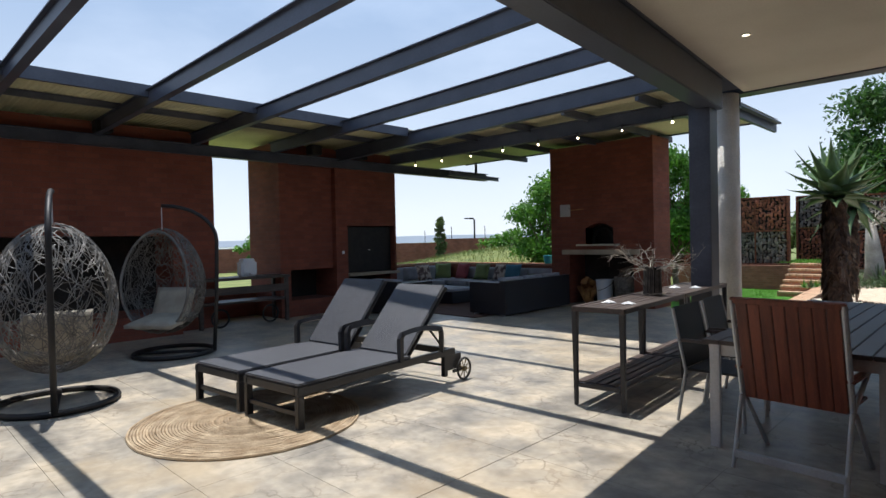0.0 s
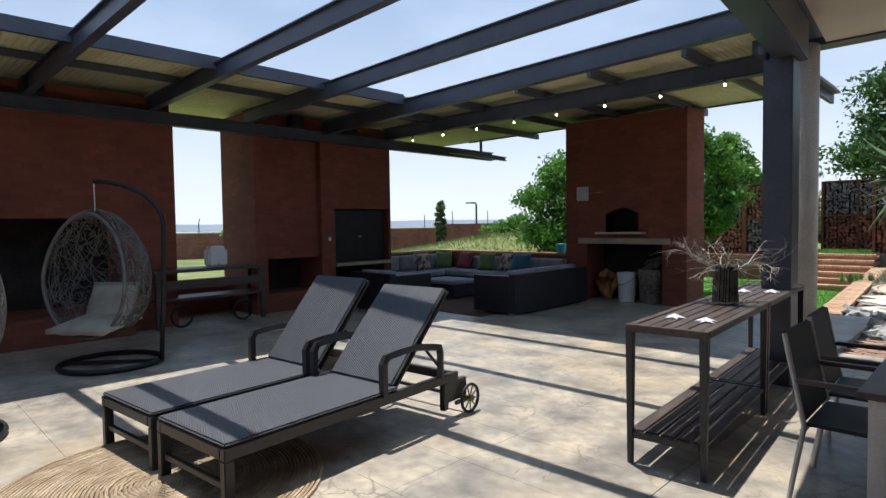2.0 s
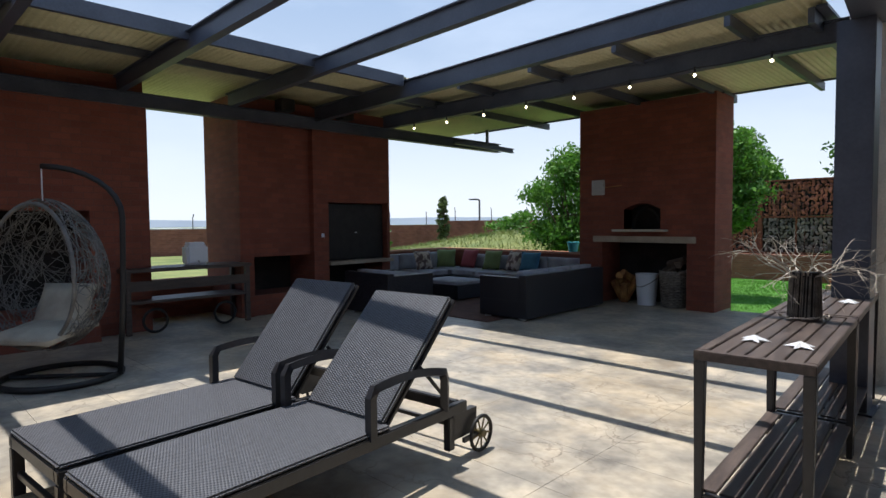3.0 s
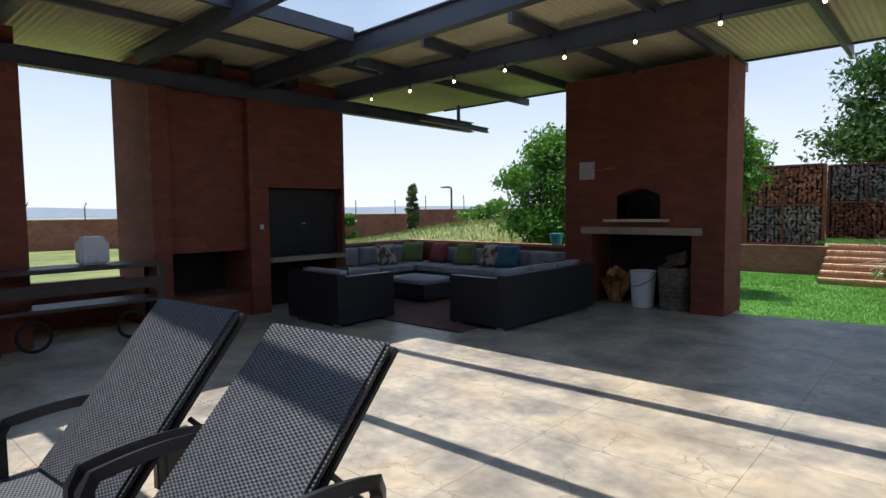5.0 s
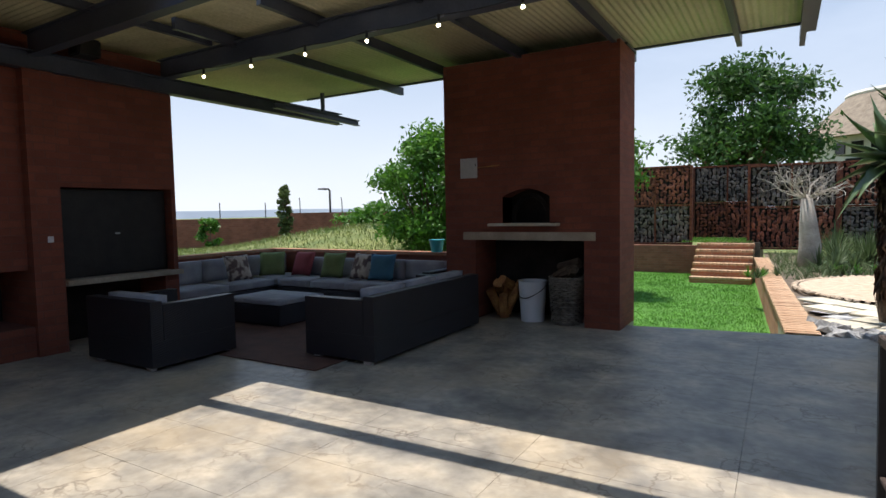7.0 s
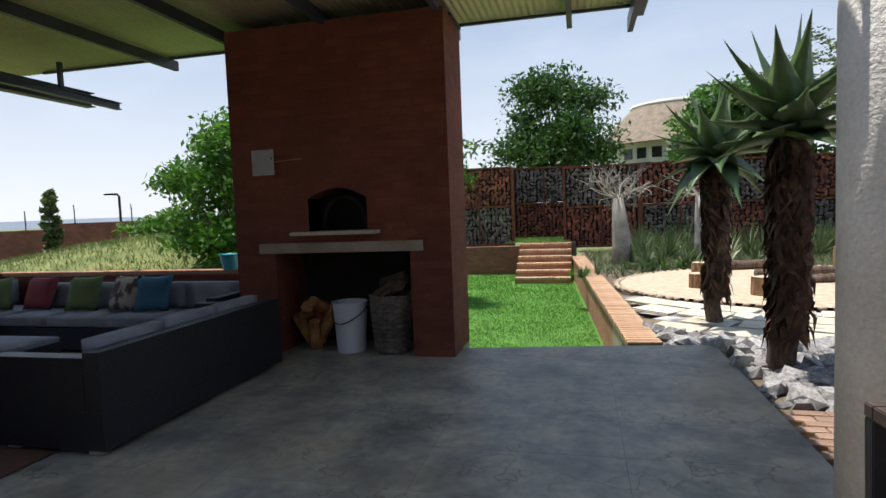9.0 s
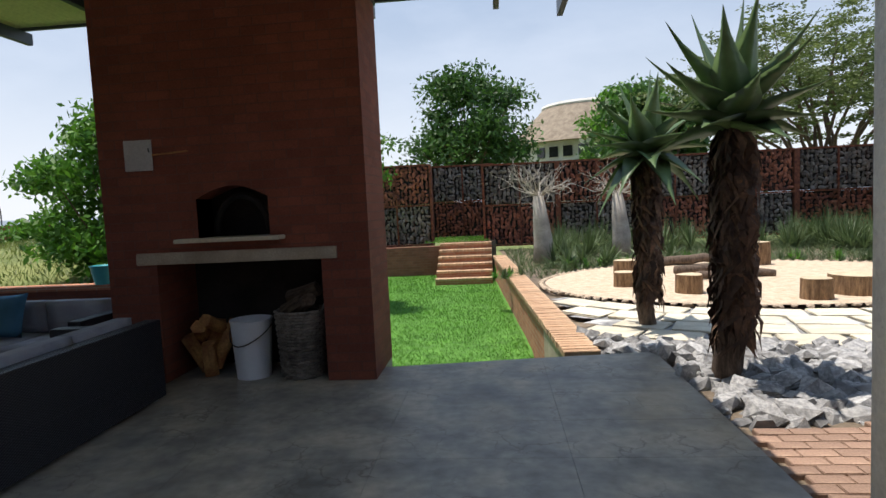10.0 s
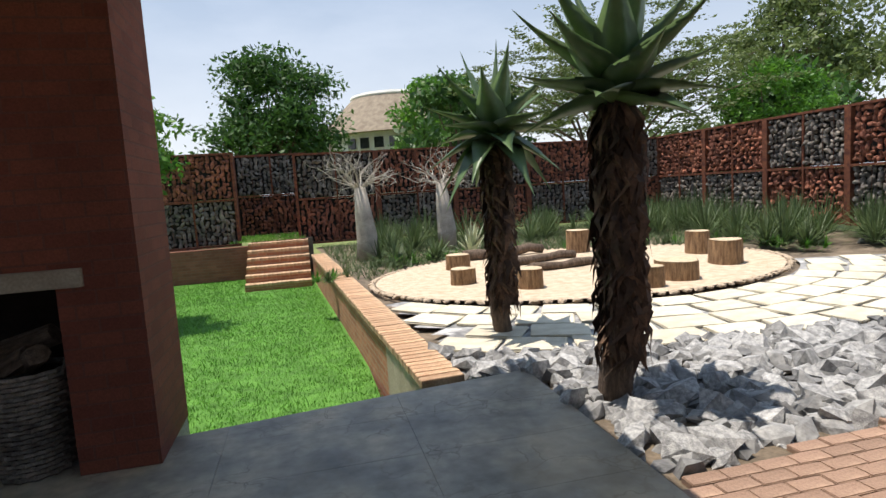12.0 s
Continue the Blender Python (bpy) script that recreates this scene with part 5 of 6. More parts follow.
# low garden wall between lawn and rocks
gw = tagged(thing("wall_garden", "low clay brick retaining wall with brick coping", "wall"), kind="structure")
ang = math.atan(0.066)
MG = pose(-2.52, 12.5, 0, 0, 0, math.degrees(ang))
GL = 11.6
body = part("wall_body", box(0.02, 0.33, 0.05, GL, -0.95, -0.09), BRICK_FAR, gw)
body.matrix_local = MG
endp = part("plaster_end", box(0.004, 0.336, 0.0, 1.6, -0.95, -0.095), CONCRETE, gw, "rendered wall end")
endp.matrix_local = MG
cop = mesh_of("brick", box(-0.19, 0.19, -0.052, 0.052, -0.04, 0.035, 0.006), TANBRICK)
for k in range(104):
    o = new("brick", cop)
    o.parent = gw
    o.matrix_local = MG @ pose(0.17 + rng.uniform(-0.006, 0.006), 0.06 + k * 0.111, -0.045 + rng.uniform(-0.003, 0.003), 0, 0, rng.uniform(-1, 1))

# garden steps and retaining wall
steps = tagged(thing("garden_steps", "flight of six red clay brick garden steps", "steps"), kind="structure")
tread = mesh_of("brick", box(-0.052, 0.052, -0.15, 0.15, -0.035, 0.035, 0.006), TANBRICK)
for k in range(6):
    y0, z1 = 23.1 + 0.36 * k, LZ + 0.183 * (k + 1)
    part("riser", box(-5.0, -3.34, y0 + 0.03, 25.9, z1 - 0.184, z1 - 0.07), BRICK_FAR, steps)
    for i in range(15):
        o = new("brick", tread)
        o.parent = steps
        o.location = (-4.945 + i * 0.111, y0 + 0.15, z1 - 0.035 + rng.uniform(-0.004, 0.004))
structure(part("wall_retaining", box(-14, -5.0, 25.6, 26.0, -1.0, 0.22), BRICK_DARK), "brick retaining wall under the gabion fence", "wall")
structure(part("landing", box(-4.99, -3.2, 25.905, 30, -1.0, 0.33), SOIL), "earth landing above the garden steps", "ground")

# ---------------- gabion fence ----------------
gab_meshes = [rock_mesh(900 + i, 0.28, 1, GABION) for i in range(6)]


def gabion(x, y, heading, width, rusty, z0, rows=2, group=""):
    """One fence bay: steel posts, rails and wire, filled with broken stone."""
    t = thing("gabion_panel", "rusted steel frame fence bay filled with broken rust-stained stone" if rusty[0] else "steel frame fence bay filled with grey-brown broken stone", "fence panel", pose(x, y, z0, 0, 0, heading), "gabion fence bays")
    H = 1.36
    for px in (0.0, width - 0.08):
        part("post", box(px, px + 0.08, -0.13, 0.13, 0, H * rows + 0.05), RUST, t)
    for k in range(rows + 1):
        part("rail", box(0.08, width - 0.08, -0.128, 0.128, k * H - 0.0 if k else 0.0, k * H + 0.06), RUST, t)
    part("mid_post", box(width / 2 - 0.025, width / 2 + 0.025, -0.125, -0.09, 0.06, H * rows), RUST, t)
    for k in range(rows):
        g = random.Random(int(x * 7 + y * 13 + k * 5))
        verts, faces = [], []
        nx, nz = int(width / 0.15), int(H / 0.125)
        for i in range(nx):
            for j in range(nz):
                me = g.choice(gab_meshes)
                s = g.uniform(0.15, 0.21)
                m = Matrix.LocRotScale((0.12 + (width - 0.24) * (i + 0.5 + g.uniform(-0.25, 0.25)) / nx, g.uniform(-0.07, -0.03), k * H + 0.08 + (H - 0.1) * (j + 0.5 + g.uniform(-0.25, 0.25)) / nz), Euler((g.uniform(0, 6), g.uniform(0, 6), g.uniform(0, 6))), (s, s * 0.8, s))
                b = len(verts)
                verts += [tuple(m @ v.co) for v in me.vertices]
                faces += [tuple(b + q for q in f.vertices) for f in me.polygons]
        ob = raw_mesh("stone_fill", verts, faces, GABION_RUST if rusty[k] else GABION, t)
        tagged(ob, kind="stuff")
        # near-black sheet stands in for deep shade between the stones
        part("core", box(0.085, width - 0.085, -0.0, 0.1, k * H + 0.07, k * H + H - 0.005), SOOT_AND_SHADE, t)
    bm = bmesh.new()
    for i in range(1, int(width / 0.3)):
        tube([(i * 0.3, -0.132, 0.06), (i * 0.3, -0.132, H * rows)], 0.004, 3, bm)
    tagged(part("wire", bm, RUST, t), kind="stuff")


BW = 2.45
for i in range(3):
    gabion(-5.3 - BW * (i + 1), 26.2, 0, BW, (i % 2 == 1, i % 2 == 0), 0.22)
gabion(-5.6, 28.6, 0, BW, (True, False), 0.3)
for i in range(5):
    gabion(-3.6 + 2.53 * i, 26.2, 0, 2.53, (True, i % 2 == 1) if i % 2 == 0 else (False, True), 0.1, 2)
for i in range(7):
    gabion(9.0, 26.1 - BW * i, -90, BW, (i % 2 == 0, i % 2 == 1) if i > 1 else (False, True), 0.1, 2)

# ---------------- stumps and logs ----------------
def stump(x, y, r, h, seed):
    g = random.Random(seed)
    t = thing("log_stool", "sawn tree-stump stool with rough bark on the gravel", "stool", pose(x, y, -0.03), "stump stools round the fire pit")
    bm = bmesh.new()
    n = 18
    prof = [1 + 0.07 * math.sin(3 * a + seed) + g.uniform(-0.04, 0.04) for a in [2 * math.pi * i / n for i in range(n)]]
    lo = [bm.verts.new((r * 1.04 * prof[i] * math.cos(2 * math.pi * i / n), r * 1.04 * prof[i] * math.sin(2 * math.pi * i / n), 0)) for i in range(n)]
    hi = [bm.verts.new((r * prof[i] * math.cos(2 * math.pi * i / n), r * prof[i] * math.sin(2 * math.pi * i / n), h)) for i in range(n)]
    for i in range(n):
        bm.faces.new((lo[i], lo[(i + 1) % n], hi[(i + 1) % n], hi[i]))
    bm.faces.new(lo)
    part("bark", bm, STUMPBARK, t)
    bm = bmesh.new()
    bm.faces.new([bm.verts.new((r * 0.96 * prof[i] * math.cos(2 * math.pi * i / n), r * 0.96 * prof[i] * math.sin(2 * math.pi * i / n), h + 0.004)) for i in range(n)])
    part("sawn_top", bm, LOGTOP, t, "pale sawn top")


for i, (x, y, r, h) in enumerate(((-0.93, 17.0, 0.24, 0.36), (-0.55, 18.7, 0.27, 0.40), (-0.12, 16.05, 0.24, 0.42), (2.07, 15.55, 0.37, 0.40), (4.08, 17.7, 0.26, 0.62), (3.6, 16.35, 0.32, 0.58), (2.4, 19.5, 0.3, 0.68), (1.35, 15.2, 0.24, 0.42))):
    stump(x, y, r * 0.85, h * 0.72, i + 3)
for i, (p0, p1, r) in enumerate((((0.3, 18.3, 0.06), (1.9, 18.7, 0.05), 0.09), ((-0.1, 19.7, 0.08), (1.7, 20.0, 0.10), 0.12), ((0.3, 17.4, 0.05), (1.9, 17.6, 0.05), 0.08))):
    p0, p1 = Vector(p0), Vector(p1)
    g = random.Random(i)
    pts = [p0.lerp(p1, k / 6) + Vector((g.uniform(-0.06, 0.06), g.uniform(-0.06, 0.06), g.uniform(-0.03, 0.03))) for k in range(7)]
    tagged(part("driftwood_log", tube(pts, [r * g.uniform(0.8, 1.1) for _ in pts], 9), BARK, None, "", True), "weathered brown log lying by the fire pit", "log", "logs by the fire pit")

# ---------------- tree aloes ----------------
def aloe_tree(x, y, z0, head, r, seed, nleaf, Lmax, hang):
    g = random.Random(seed)
    t = thing("tree_aloe", "tall tree aloe with skirt of dry brown leaves", "aloe", pose(x, y, z0))
    n = 14
    pts = [Vector((0.05 * math.sin(k * 0.7 + seed), 0.05 * math.cos(k * 0.5), head * k / (n - 1))) for k in range(n)]
    part("trunk", tube(pts, [r * (1.15 - 0.25 * k / n) for k in range(n)], 14), BARK, t, "rough brown trunk", True)
    verts, faces = [], []
    for k in range(1000):
        h = head * (0.26 + 0.72 * g.random())
        a = g.uniform(0, 6.283)
        L = g.uniform(0.12, 0.34)
        rr = r * 1.0
        out = g.uniform(0.12, 0.42) * L
        w = g.uniform(0.016, 0.036)
        d, s = Vector((math.cos(a), math.sin(a), 0)), Vector((-math.sin(a), math.cos(a), 0))
        p = d * rr + Vector((0, 0, h))
        q = p + d * out * 0.7 + Vector((0, 0, -L * 0.5)) + s * g.uniform(-0.08, 0.08)
        e = p + d * out * g.uniform(0.3, 1.0) + Vector((0, 0, -L)) + s * g.uniform(-0.12, 0.12)
        b = len(verts)
        verts += [p - s * w, p + s * w, q + s * w * 0.9 + d * 0.012, q - s * w * 0.9 - d * 0.012, e]
        faces += [(b, b + 1, b + 2, b + 3), (b + 3, b + 2, b + 4)]
    sk = raw_mesh("dead_leaf_skirt", verts, faces, DEADLEAF, t)
    tagged(sk, "hanging dry brown leaf skirt", kind="stuff")
    lm = {}
    for k in range(nleaf):
        u = k / nleaf
        el = radians(82 - (86 + 22 * hang) * u ** 0.7 + g.uniform(-7, 7))
        az = k * 2.39996
        L = Lmax * (0.74 + 0.26 * math.sin(math.pi * min(1, u + 0.25)))
        W = 0.122 * Lmax / 0.8
        bm = bmesh.new()
        seg = 9
        sag = (0.06 + (0.2 + 0.5 * hang) * u) * L
        rows = []
        for i in range(seg + 1):
            s = i / seg
            w = W * (1 - s ** 1.7) * (0.8 + 0.55 * math.sin(math.pi * min(1, s * 1.1 + 0.15)))
            ww = max(w, 0.002)
            cx = L * s * math.cos(el)
            cz = L * s * math.sin(el) - sag * s * s * math.cos(el) + (0.14 * L * s ** 3 if u < 0.7 else 0)
            up = Vector((-math.sin(el), 0, math.cos(el)))
            c = Vector((cx, 0, cz))
            th = 0.024 * (1 - s) + 0.002
            rows.append([bm.verts.new(c + Vector((0, -ww, 0)) + up * ww * 0.45), bm.verts.new(c + up * th * 0.2), bm.verts.new(c + Vector((0, ww, 0)) + up * ww * 0.45), bm.verts.new(c - up * th)])
        for i in range(seg):
            for j in range(4):
                bm.faces.new((rows[i][j], rows[i][(j + 1) % 4], rows[i + 1][(j + 1) % 4], rows[i + 1][j]))
        lf = part("leaf", bm, ALOE, t, smooth=True)
        lf.matrix_local = pose(0.05 * math.cos(az), 0.05 * math.sin(az), head + 0.1 - 0.2 * u, 0, 0, math.degrees(az))
    return t


aloe_tree(-1.2, 11.62, -0.16, 2.3, 0.11, 4, 25, 0.86, 0.0)
aloe_tree(-1.36, 13.75, -0.14, 2.2, 0.09, 9, 26, 0.85, 1.0)

# ---------------- small bottle trees with bare branches ----------------
def bottle_tree(x, y, h, seed):
    g = random.Random(seed)
    t = thing("bottle_tree", "pale swollen-trunk tree with bare tangled branches", "tree", pose(x, y, -0.05))
    part("trunk", tube([(0.0, 0, 0), (0.03, 0, h * 0.3), (-0.02, 0, h * 0.65), (-0.06, 0, h)], [0.26, 0.25, 0.2, 0.13], 14), PALEBARK, t, "", True)
    bm = bmesh.new()
    for k in range(11):
        a = 2 * math.pi * k / 11
        branch(bm, Vector((-0.06, 0, h * 0.97)), Vector((math.cos(a), math.sin(a), g.uniform(0.35, 1.1))).normalized(), 0.66, 0.022, 3, g, 0.02, 0.95)
    part("crown", bm, TWIG, t, "bare pale tangled branches")


bottle_tree(-2.0, 21.6, 1.75, 31)
bottle_tree(0.2, 22.6, 1.75, 33)


# ---------------- planting ----------------
def rosette(name, label, x, y, z, n, L, w, mat, seed, droop=0.25):
    g = random.Random(seed)
    verts, faces = [], []
    for k in range(n):
        a = g.uniform(0, 6.283)
        el = radians(g.uniform(18, 85))
        ll = L * g.uniform(0.7, 1.1)
        d, s = Vector((math.cos(a), math.sin(a), 0)), Vector((-math.sin(a), math.cos(a), 0))
        b = len(verts)
        for i in range(4):
            u = i / 3
            c = d * (ll * u * math.cos(el)) + Vector((0, 0, ll * u * math.sin(el) - droop * ll * u * u * math.cos(el)))
            ww = w * (1 - u ** 1.6) + 0.001
            verts += [c - s * ww, c + s * ww]
        for i in range(3):
            faces.append((b + 2 * i, b + 2 * i + 1, b + 2 * i + 3, b + 2 * i + 2))
    ob = raw_mesh(name, verts, faces, mat)
    ob.location = (x, y, z)
    return tagged(ob, label, "plant", name + "s in the bed")


rosette("agave", "pale striped agave rosette in the garden bed", 0.3, 20.6, -0.02, 40, 0.85, 0.06, ALOE_PALE, 1)
for i, (x, y) in enumerate(((-1.5, 20.4), (-1.1, 20.9), (-0.6, 20.5), (-1.8, 21.0), (-0.3, 21.3), (-1.4, 21.6), (1.2, 21.5))):
    rosette("aloe_clump", "grey-green spiky aloe clump in the bed", x, y, -0.02, 36, 0.6, 0.035, REED, 40 + i)
g = random.Random(77)
for i in range(120):
    if i < 72:
        x, y = g.uniform(5.6, 8.6), g.uniform(13.5, 25)
    else:
        x, y = g.uniform(-1.5, 8), g.uniform(22.0, 25.6)
    rosette("reed_tuft", "dense dark green reed tuft along the fence", x, y, -0.05, 90, g.uniform(0.8, 1.3), 0.016, REED, 100 + i, 0.35)
for i in range(60):
    a = radians(g.uniform(-10, 165))
    rosette("ground_cover", "low green ground cover round the gravel circle", GC[0] + 4.15 * 1.1 * math.cos(a) * g.uniform(0.97, 1.15), GC[1] + 3.1 * math.sin(a) * g.uniform(1.0, 1.2), -0.05, 40, 0.3, 0.012, LAWN if i % 2 else REED, 300 + i, 0.5)


# ---------------- trees ----------------
def tree(x, y, z, height, crown, mat, label, seed, leaves=2600, leaf=0.3, clumps=26, trunk=0.25, flat=1.0, low=0.35, name="tree"):
    """Trunk and limbs that carry many clumps of small leaf blades; clumps sit unevenly and leave gaps."""
    g = random.Random(seed)
    t = thing(name, label, "tree" if name == "tree" else "shrub", pose(x, y, z))
    fork = height * low
    bm = bmesh.new()
    tube([(0, 0, -0.1), (0.06 * height * g.uniform(-0.5, 0.5), 0, fork * 0.6), (0, 0, fork), (0.1, 0, height * 0.62)], [trunk, trunk * 0.8, trunk * 0.66, trunk * 0.3], 9, bm)
    cen = []
    for k in range(clumps):
        a = g.uniform(0, 6.283)
        u = g.uniform(-1, 1)
        rad = (1 - u * u) ** 0.5 * g.uniform(0.3, 0.92)
        p = Vector((crown * rad * math.cos(a), crown * rad * math.sin(a), fork + (height - fork) * (0.52 + 0.44 * u * flat)))
        cen.append((p, crown * g.uniform(0.26, 0.42)))
        if k % 2 == 0:
            tube([(0, 0, fork * g.uniform(0.8, 1.1)), (p * 0.5) + Vector((0, 0, fork * 0.45)), p], [trunk * 0.4, trunk * 0.22, trunk * 0.06], 5, bm)
    part("trunk", bm, BARK, t)
    gg = np.random.default_rng(seed)
    per = leaves // clumps
    V, F = [], []
    b = 0
    for p, r in cen:
        d = gg.normal(size=(per, 3))
        d /= np.linalg.norm(d, axis=1, keepdims=True)
        q = np.array(p) + d * r * (gg.uniform(0.25, 1.15, (per, 1))) * np.array([1, 1, 0.7 * flat])
        u1 = gg.normal(size=(per, 3))
        u1 /= np.linalg.norm(u1, axis=1, keepdims=True)
        u2 = np.cross(u1, gg.normal(size=(per, 3)))
        u2 /= np.linalg.norm(u2, axis=1, keepdims=True) + 1e-9
        sz = leaf * gg.uniform(0.5, 1.2, (per, 1))
        quad = np.stack([q - u1 * sz, q - u2 * sz * 0.42, q + u1 * sz, q + u2 * sz * 0.42], 1)
        V.append(quad.reshape(-1, 3))
        F += [(b + 4 * i, b + 4 * i + 1, b + 4 * i + 2, b + 4 * i + 3) for i in range(per)]
        b += 4 * per
    ob = raw_mesh("crown", np.concatenate(V).tolist(), F, mat, t)
    tagged(ob, kind="stuff")
    return t


def thorn_tree(x, y, z, h, R, seed):
    """Low-forking thorn tree: long spreading limbs that carry thin flat sprays of fine leaves."""
    g = random.Random(seed)
    gg = np.random.default_rng(seed)
    t = thing("tree", "feathery flat-topped thorn tree with thin leaf sprays", "tree", pose(x, y, z))
    bm = bmesh.new()
    tube([(0, 0, -0.1), (0.15, 0, 1.2), (0, 0, 2.4)], [0.3, 0.24, 0.2], 9, bm)
    V, F, b = [], [], 0
    for k in range(58):
        a = 2.39996 * k
        u = math.sqrt((k + 0.5) / 58)
        end = Vector((R * u * math.cos(a), R * u * math.sin(a), h * (0.96 - 0.38 * u * u) + g.uniform(-1.3, 0.5)))
        mid = Vector((end.x * 0.4, end.y * 0.4, 2.4 + (end.z - 2.4) * 0.62))
        if k % 3 == 0:
            bend = [Vector((0, 0, 2.2)).lerp(mid, i / 3) if i < 3 else mid.lerp(end, (i - 3) / 4) for i in range(8)]
            bend = [p + Vector((g.uniform(-0.22, 0.22), g.uniform(-0.22, 0.22), g.uniform(-0.2, 0.2))) * (0 if i == 0 else 1) for i, p in enumerate(bend)]
            tube(bend, [0.10, 0.085, 0.07, 0.055, 0.045, 0.03, 0.02, 0.01], 5, bm)
        for j in range(7):
            c = mid.lerp(end, 0.05 + 0.17 * j + g.uniform(-0.05, 0.05)) + Vector((g.uniform(-0.6, 0.6), g.uniform(-0.6, 0.6), g.uniform(-0.1, 0.1)))
            n = 110
            ax = a + g.uniform(-0.9, 0.9)
            d, sd = np.array((math.cos(ax), math.sin(ax), g.uniform(-0.1, 0.3))), np.array((-math.sin(ax), math.cos(ax), 0))
            q = np.array(c) + gg.normal(0, 0.5, (n, 1)) * d + gg.normal(0, 0.17, (n, 1)) * sd + gg.normal(0, 0.05, (n, 3))
            u1 = gg.normal(size=(n, 3)) * (1, 1, 0.3)
            u1 /= np.linalg.norm(u1, axis=1, keepdims=True)
            u2 = np.cross(u1, gg.normal(size=(n, 3)))
            u2 /= np.linalg.norm(u2, axis=1, keepdims=True) + 1e-9
            sz = gg.uniform(0.05, 0.12, (n, 1))
            V.append(np.stack([q - u1 * sz, q - u2 * sz * 0.4, q + u1 * sz, q + u2 * sz * 0.4], 1).reshape(-1, 3))
            F += [(b + 4 * i, b + 4 * i + 1, b + 4 * i + 2, b + 4 * i + 3) for i in range(n)]
            b += 4 * n
    part("trunk", bm, BARK, t)
    tagged(raw_mesh("crown", np.concatenate(V).tolist(), F, LEAF_OLIVE, t), kind="stuff")


tree(-5.2, 56, -2, 14.5, 5.6, LEAF, "large dark green broadleaf tree beyond the fence", 1, 16000, 0.27, 60, 0.4)
tree(8.0, 54, -2, 12.3, 4.6, LEAF_BRIGHT, "green broadleaf tree beside a thatched house", 2, 12000, 0.25, 44, 0.35)
tree(29, 40, -2, 15.0, 5.5, LEAF_OLIVE, "tall olive-green tree beyond the fence", 3, 14000, 0.24, 50, 0.4)
tree(15.5, 28, -1, 6.8, 2.2, LEAF_BRIGHT, "bright green bushy tree behind the fence", 4, 9000, 0.13, 36, 0.2)
tree(20, 33, -1, 7.2, 3.6, LEAF, "dark green tree behind the fence", 5, 5000, 0.3, 26, 0.3)
thorn_tree(11.2, 33, -1, 11.0, 7.6, 6)
tree(4.8, 36, -1, 7.6, 3.4, LEAF, "dark green tree behind the fence", 7, 6000, 0.26, 30, 0.3)
tree(-9.0, 28.2, -0.8, 6.2, 1.5, LEAF_BRIGHT, "pale green slender tree beyond the lawn", 14, 8000, 0.13, 36, 0.12, 1.0, 0.3)
tree(-7.1, 19.6, LZ, 5.2, 1.35, LEAF_BRIGHT, "leafy green tree standing on the lawn", 8, 13000, 0.09, 50, 0.12, 1.0, 0.3)
tree(-10.1, 16.6, 0.1, 3.35, 1.65, LEAF_BRIGHT, "dense green shrub beside the pizza oven", 9, 16000, 0.085, 60, 0.1, 1.0, 0.12, "shrub")
tree(-16.6, 22.6, 0.4, 1.6, 1.5, LEAF_BRIGHT, "low green shrub on the meadow mound", 10, 3000, 0.11, 22, 0.06, 0.8, 0.1, "shrub")
tree(-20.6, 21.8, 0.1, 2.7, 0.3, LEAF_OLIVE, "slim dark cypress by the boundary wall", 11, 4200, 0.1, 60, 0.05, 1.0, 0.1)
tree(-22.6, 19.6, 0.1, 1.3, 0.6, LEAF_BRIGHT, "small green shrub by the boundary wall", 12, 1200, 0.1, 12, 0.04, 1.0, 0.1, "shrub")
tree(-24, 13.0, 0.1, 1.7, 0.9, LEAF_BRIGHT, "small green shrub by the boundary wall", 13, 1500, 0.1, 14, 0.04, 1.0, 0.1, "shrub")
for i, (x, y, h, c) in enumerate(((-16, 95, 7, 9), (-34, 100, 6, 10), (2, 110, 8, 9), (24, 90, 9, 10), (45, 70, 9, 10))):
    tree(x, y, -3, h, c, LEAF_OLIVE, "distant rounded treetop beyond the garden", 60 + i, 3000, 0.7, 24, 0.3)

# ---------------- thatched house ----------------
hs = thing("thatched_house", "white walled house with brown thatched roof beyond the fence", "house", pose(7.0, 70, -2))
bm = bmesh.new()
bmesh.ops.create_cone(bm, cap_ends=True, segments=28, radius1=7.6, radius2=7.6, depth=9.4, matrix=pose(0, 0, 4.7))
part("wall", bm, WHITEWALL, hs)
bm = bmesh.new()
bmesh.ops.create_cone(bm, cap_ends=True, segments=32, radius1=8.6, radius2=4.6, depth=4.0, matrix=pose(0, 0, 11.3))
part("roof", bm, THATCH, hs, smooth=False)
part("ridge_cap", tube([(4.5 * math.cos(2 * math.pi * i / 24), 4.5 * math.sin(2 * math.pi * i / 24), 13.35) for i in range(24)], 0.28, 6, None, True), WHITEWALL, hs)
for i in range(9):
    a = radians(-135 + 11 * i)
    o = part("window", box(-0.45, 0.45, -0.06, 0.06, -0.5, 0.5), DARKGLASS, hs)
    o.matrix_local = pose(7.62 * math.cos(a), 7.62 * math.sin(a), 8.3, 0, 0, math.degrees(a) + 90)
    if i % 2:
        o = part("window", box(-0.9, 0.9, -0.06, 0.06, -1, 1), DARKGLASS, hs)
        o.matrix_local = pose(7.62 * math.cos(a), 7.62 * math.sin(a), 6.4, 0, 0, math.degrees(a) + 90)

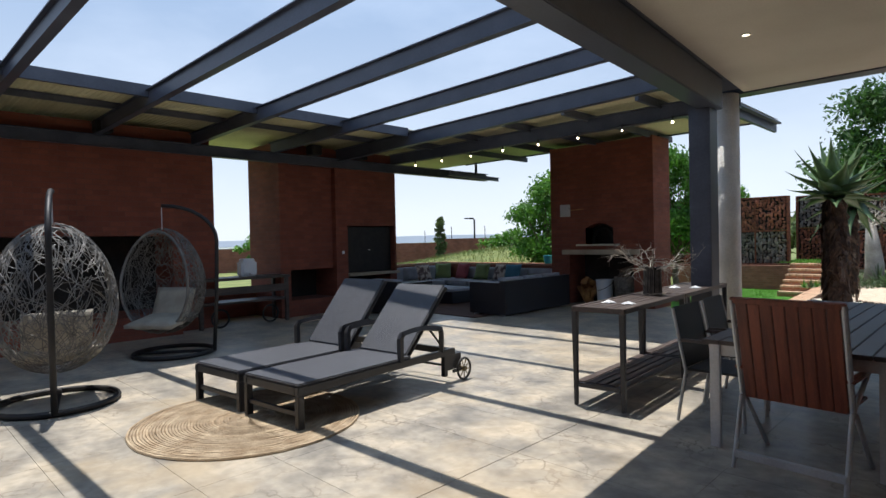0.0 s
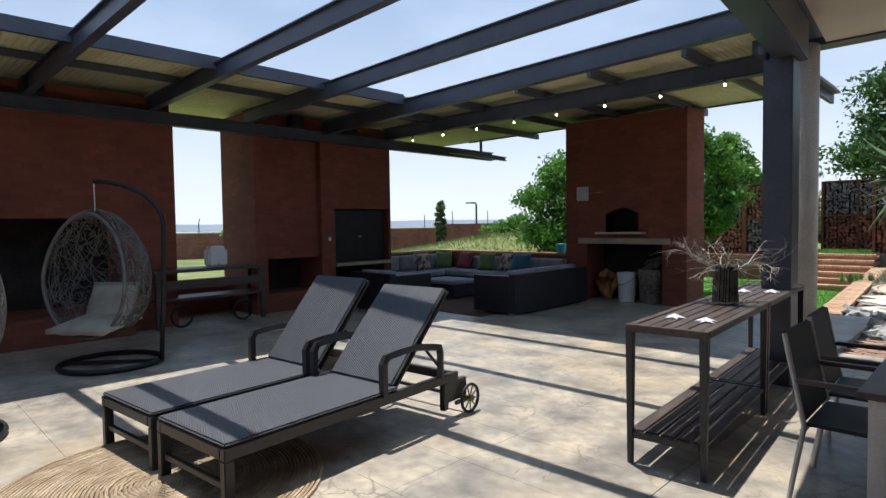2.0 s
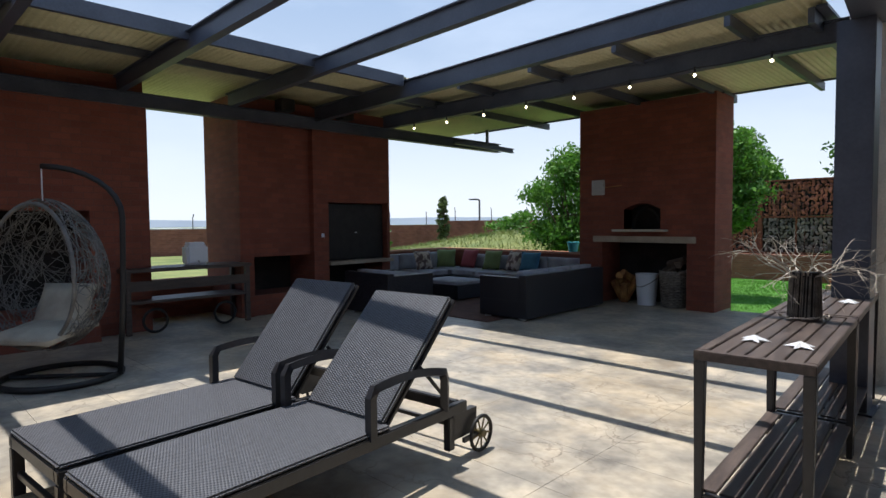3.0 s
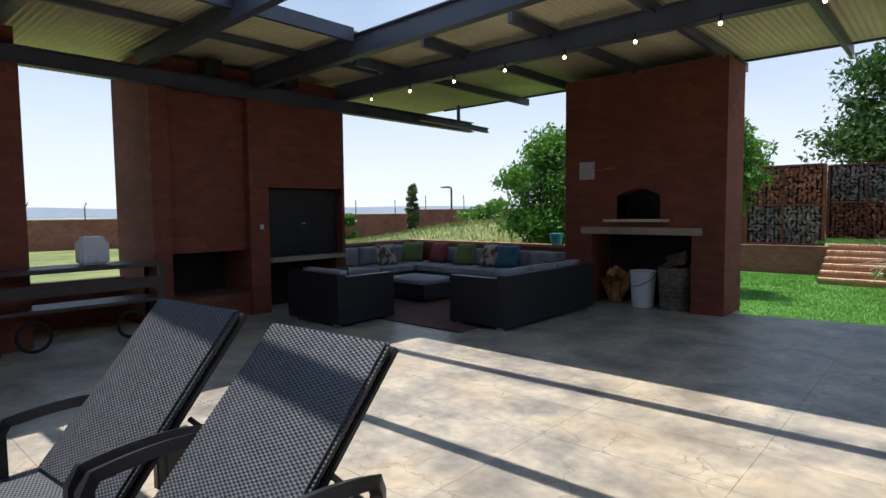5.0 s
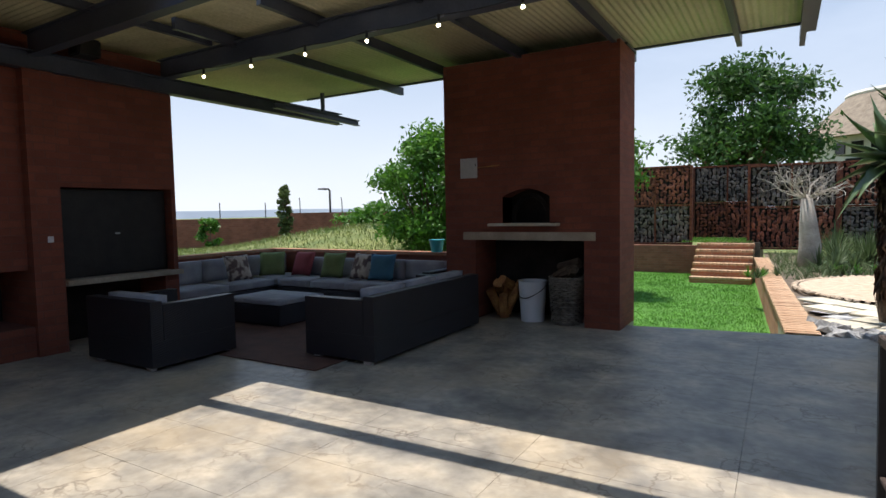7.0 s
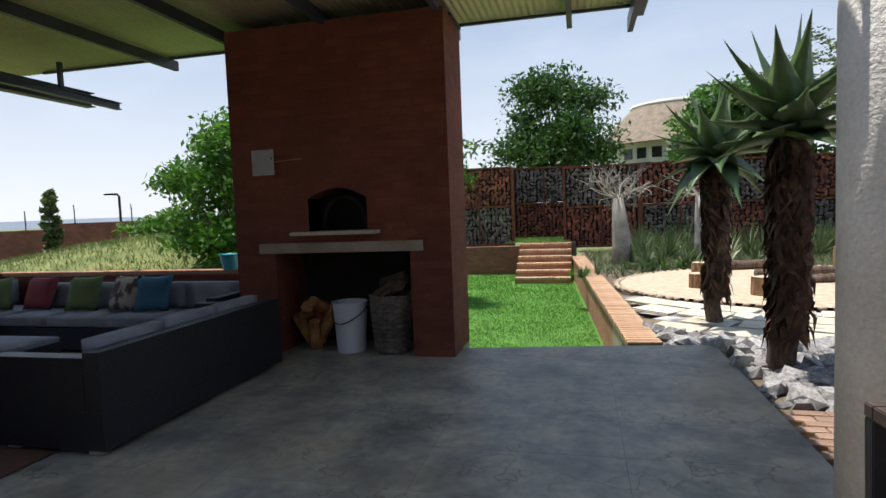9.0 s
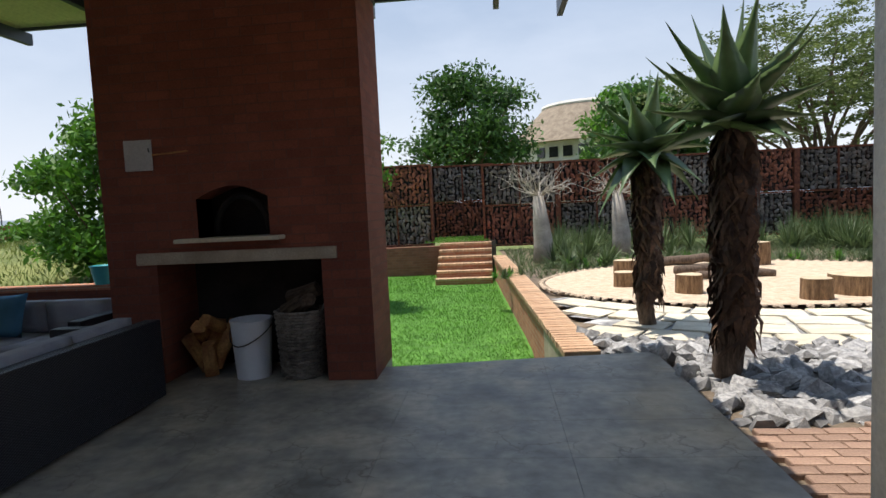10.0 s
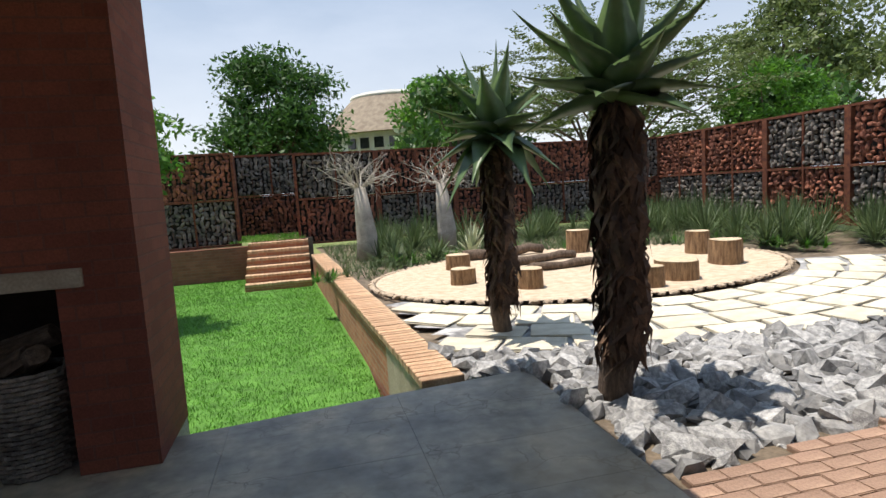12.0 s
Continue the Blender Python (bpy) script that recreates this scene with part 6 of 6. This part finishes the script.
# ---------------- boundary wall, posts, street lamp, painted haze --------
bwall = tagged(thing("wall_boundary", "stepped red brick boundary wall with slim wire posts", "wall"), kind="structure")
route = [(-31, -2), (-28.5, 8), (-26, 17), (-22, 23), (-18, 27.5), (-14, 31), (-8, 34)]
tops = [1.25, 1.3, 1.4, 1.6, 1.85, 2.1]
for (a, b), tp in zip(zip(route, route[1:]), tops):
    d = Vector((b[0] - a[0], b[1] - a[1], 0))
    o = part("wall_bay", box(0, d.length, -0.12, 0.12, -0.6, tp), BRICK_DARK, bwall)
    o.matrix_local = pose(a[0], a[1], 0, 0, 0, math.degrees(math.atan2(d.y, d.x)))
    k = 0.8
    while k < d.length:
        p = Vector((a[0], a[1], 0)) + d.normalized() * k
        part("post", tube([(p.x, p.y, tp), (p.x, p.y, tp + 0.5), (p.x - 0.12, p.y + 0.1, tp + 0.68)], 0.022, 5), IRON, bwall)
        k += 1.9
lamp = thing("street_lamp", "dark street lamp post beyond the boundary wall", "street lamp", pose(-25.8, 30.5, -0.4))
part("pole", tube([(0, 0, -0.5), (0, 0, 3.3), (-0.1, 0, 3.4), (-0.45, 0, 3.42)], 0.06, 8), IRON, lamp)
part("lamp_head", box(-0.85, -0.4, -0.12, 0.12, 3.38, 3.46, 0.02), IRON, lamp)
shed = thing("long_shed", "long low shed with pale sheet roof far off", "shed", pose(-60, 22, -2.2))
part("wall", box(-3, 3, -16, 16, 0, 3.1), IRON, shed)
part("roof", box(-4, 3.6, -16.5, 16.5, 3.1, 3.35), ALU, shed)
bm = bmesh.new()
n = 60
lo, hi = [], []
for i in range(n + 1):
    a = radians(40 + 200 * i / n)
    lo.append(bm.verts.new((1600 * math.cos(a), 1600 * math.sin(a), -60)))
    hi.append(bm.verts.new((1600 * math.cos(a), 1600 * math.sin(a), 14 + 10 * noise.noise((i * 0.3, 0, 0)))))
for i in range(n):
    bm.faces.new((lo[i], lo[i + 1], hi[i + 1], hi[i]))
structure(part("backdrop", bm, HAZE), "distant plain at the horizon, haze painted into its pale colour", "backdrop")

# ---------------- floor tiles ----------------
TS = 1.2
x = -11.19
while x < -1.67:
    y = -2.6
    x1 = min(x + TS, -1.66)
    while y < 12.41:
        if y < 11.7:
            tile(x, x1, y, y + TS / 2, floor)
        else:
            cuts = [x, -4.33, x1] if x < -4.33 < x1 else [x, x1]
            for a, b in zip(cuts, cuts[1:]):
                ya, yb = min(y + TS / 2, slab_edge(a + 0.001)), min(y + TS / 2, slab_edge(b - 0.001 if b == -4.33 else b))
                if min(ya, yb) > y + 0.01:
                    part("tile", prism([(a + 0.0012, y + 0.0012), (b - 0.0012, y + 0.0012), (b - 0.0012, yb - 0.0012), (a + 0.0012, ya - 0.0012)], -0.008, 0.0), FLOOR, floor)
        y += TS / 2
    x += TS
x = -1.656
while x < 4:
    y = -2.6
    while y < 9.19:
        tile(x, x + TS, y, min(y + TS / 2, 9.2), house_floor)
        y += TS / 2
    x += TS
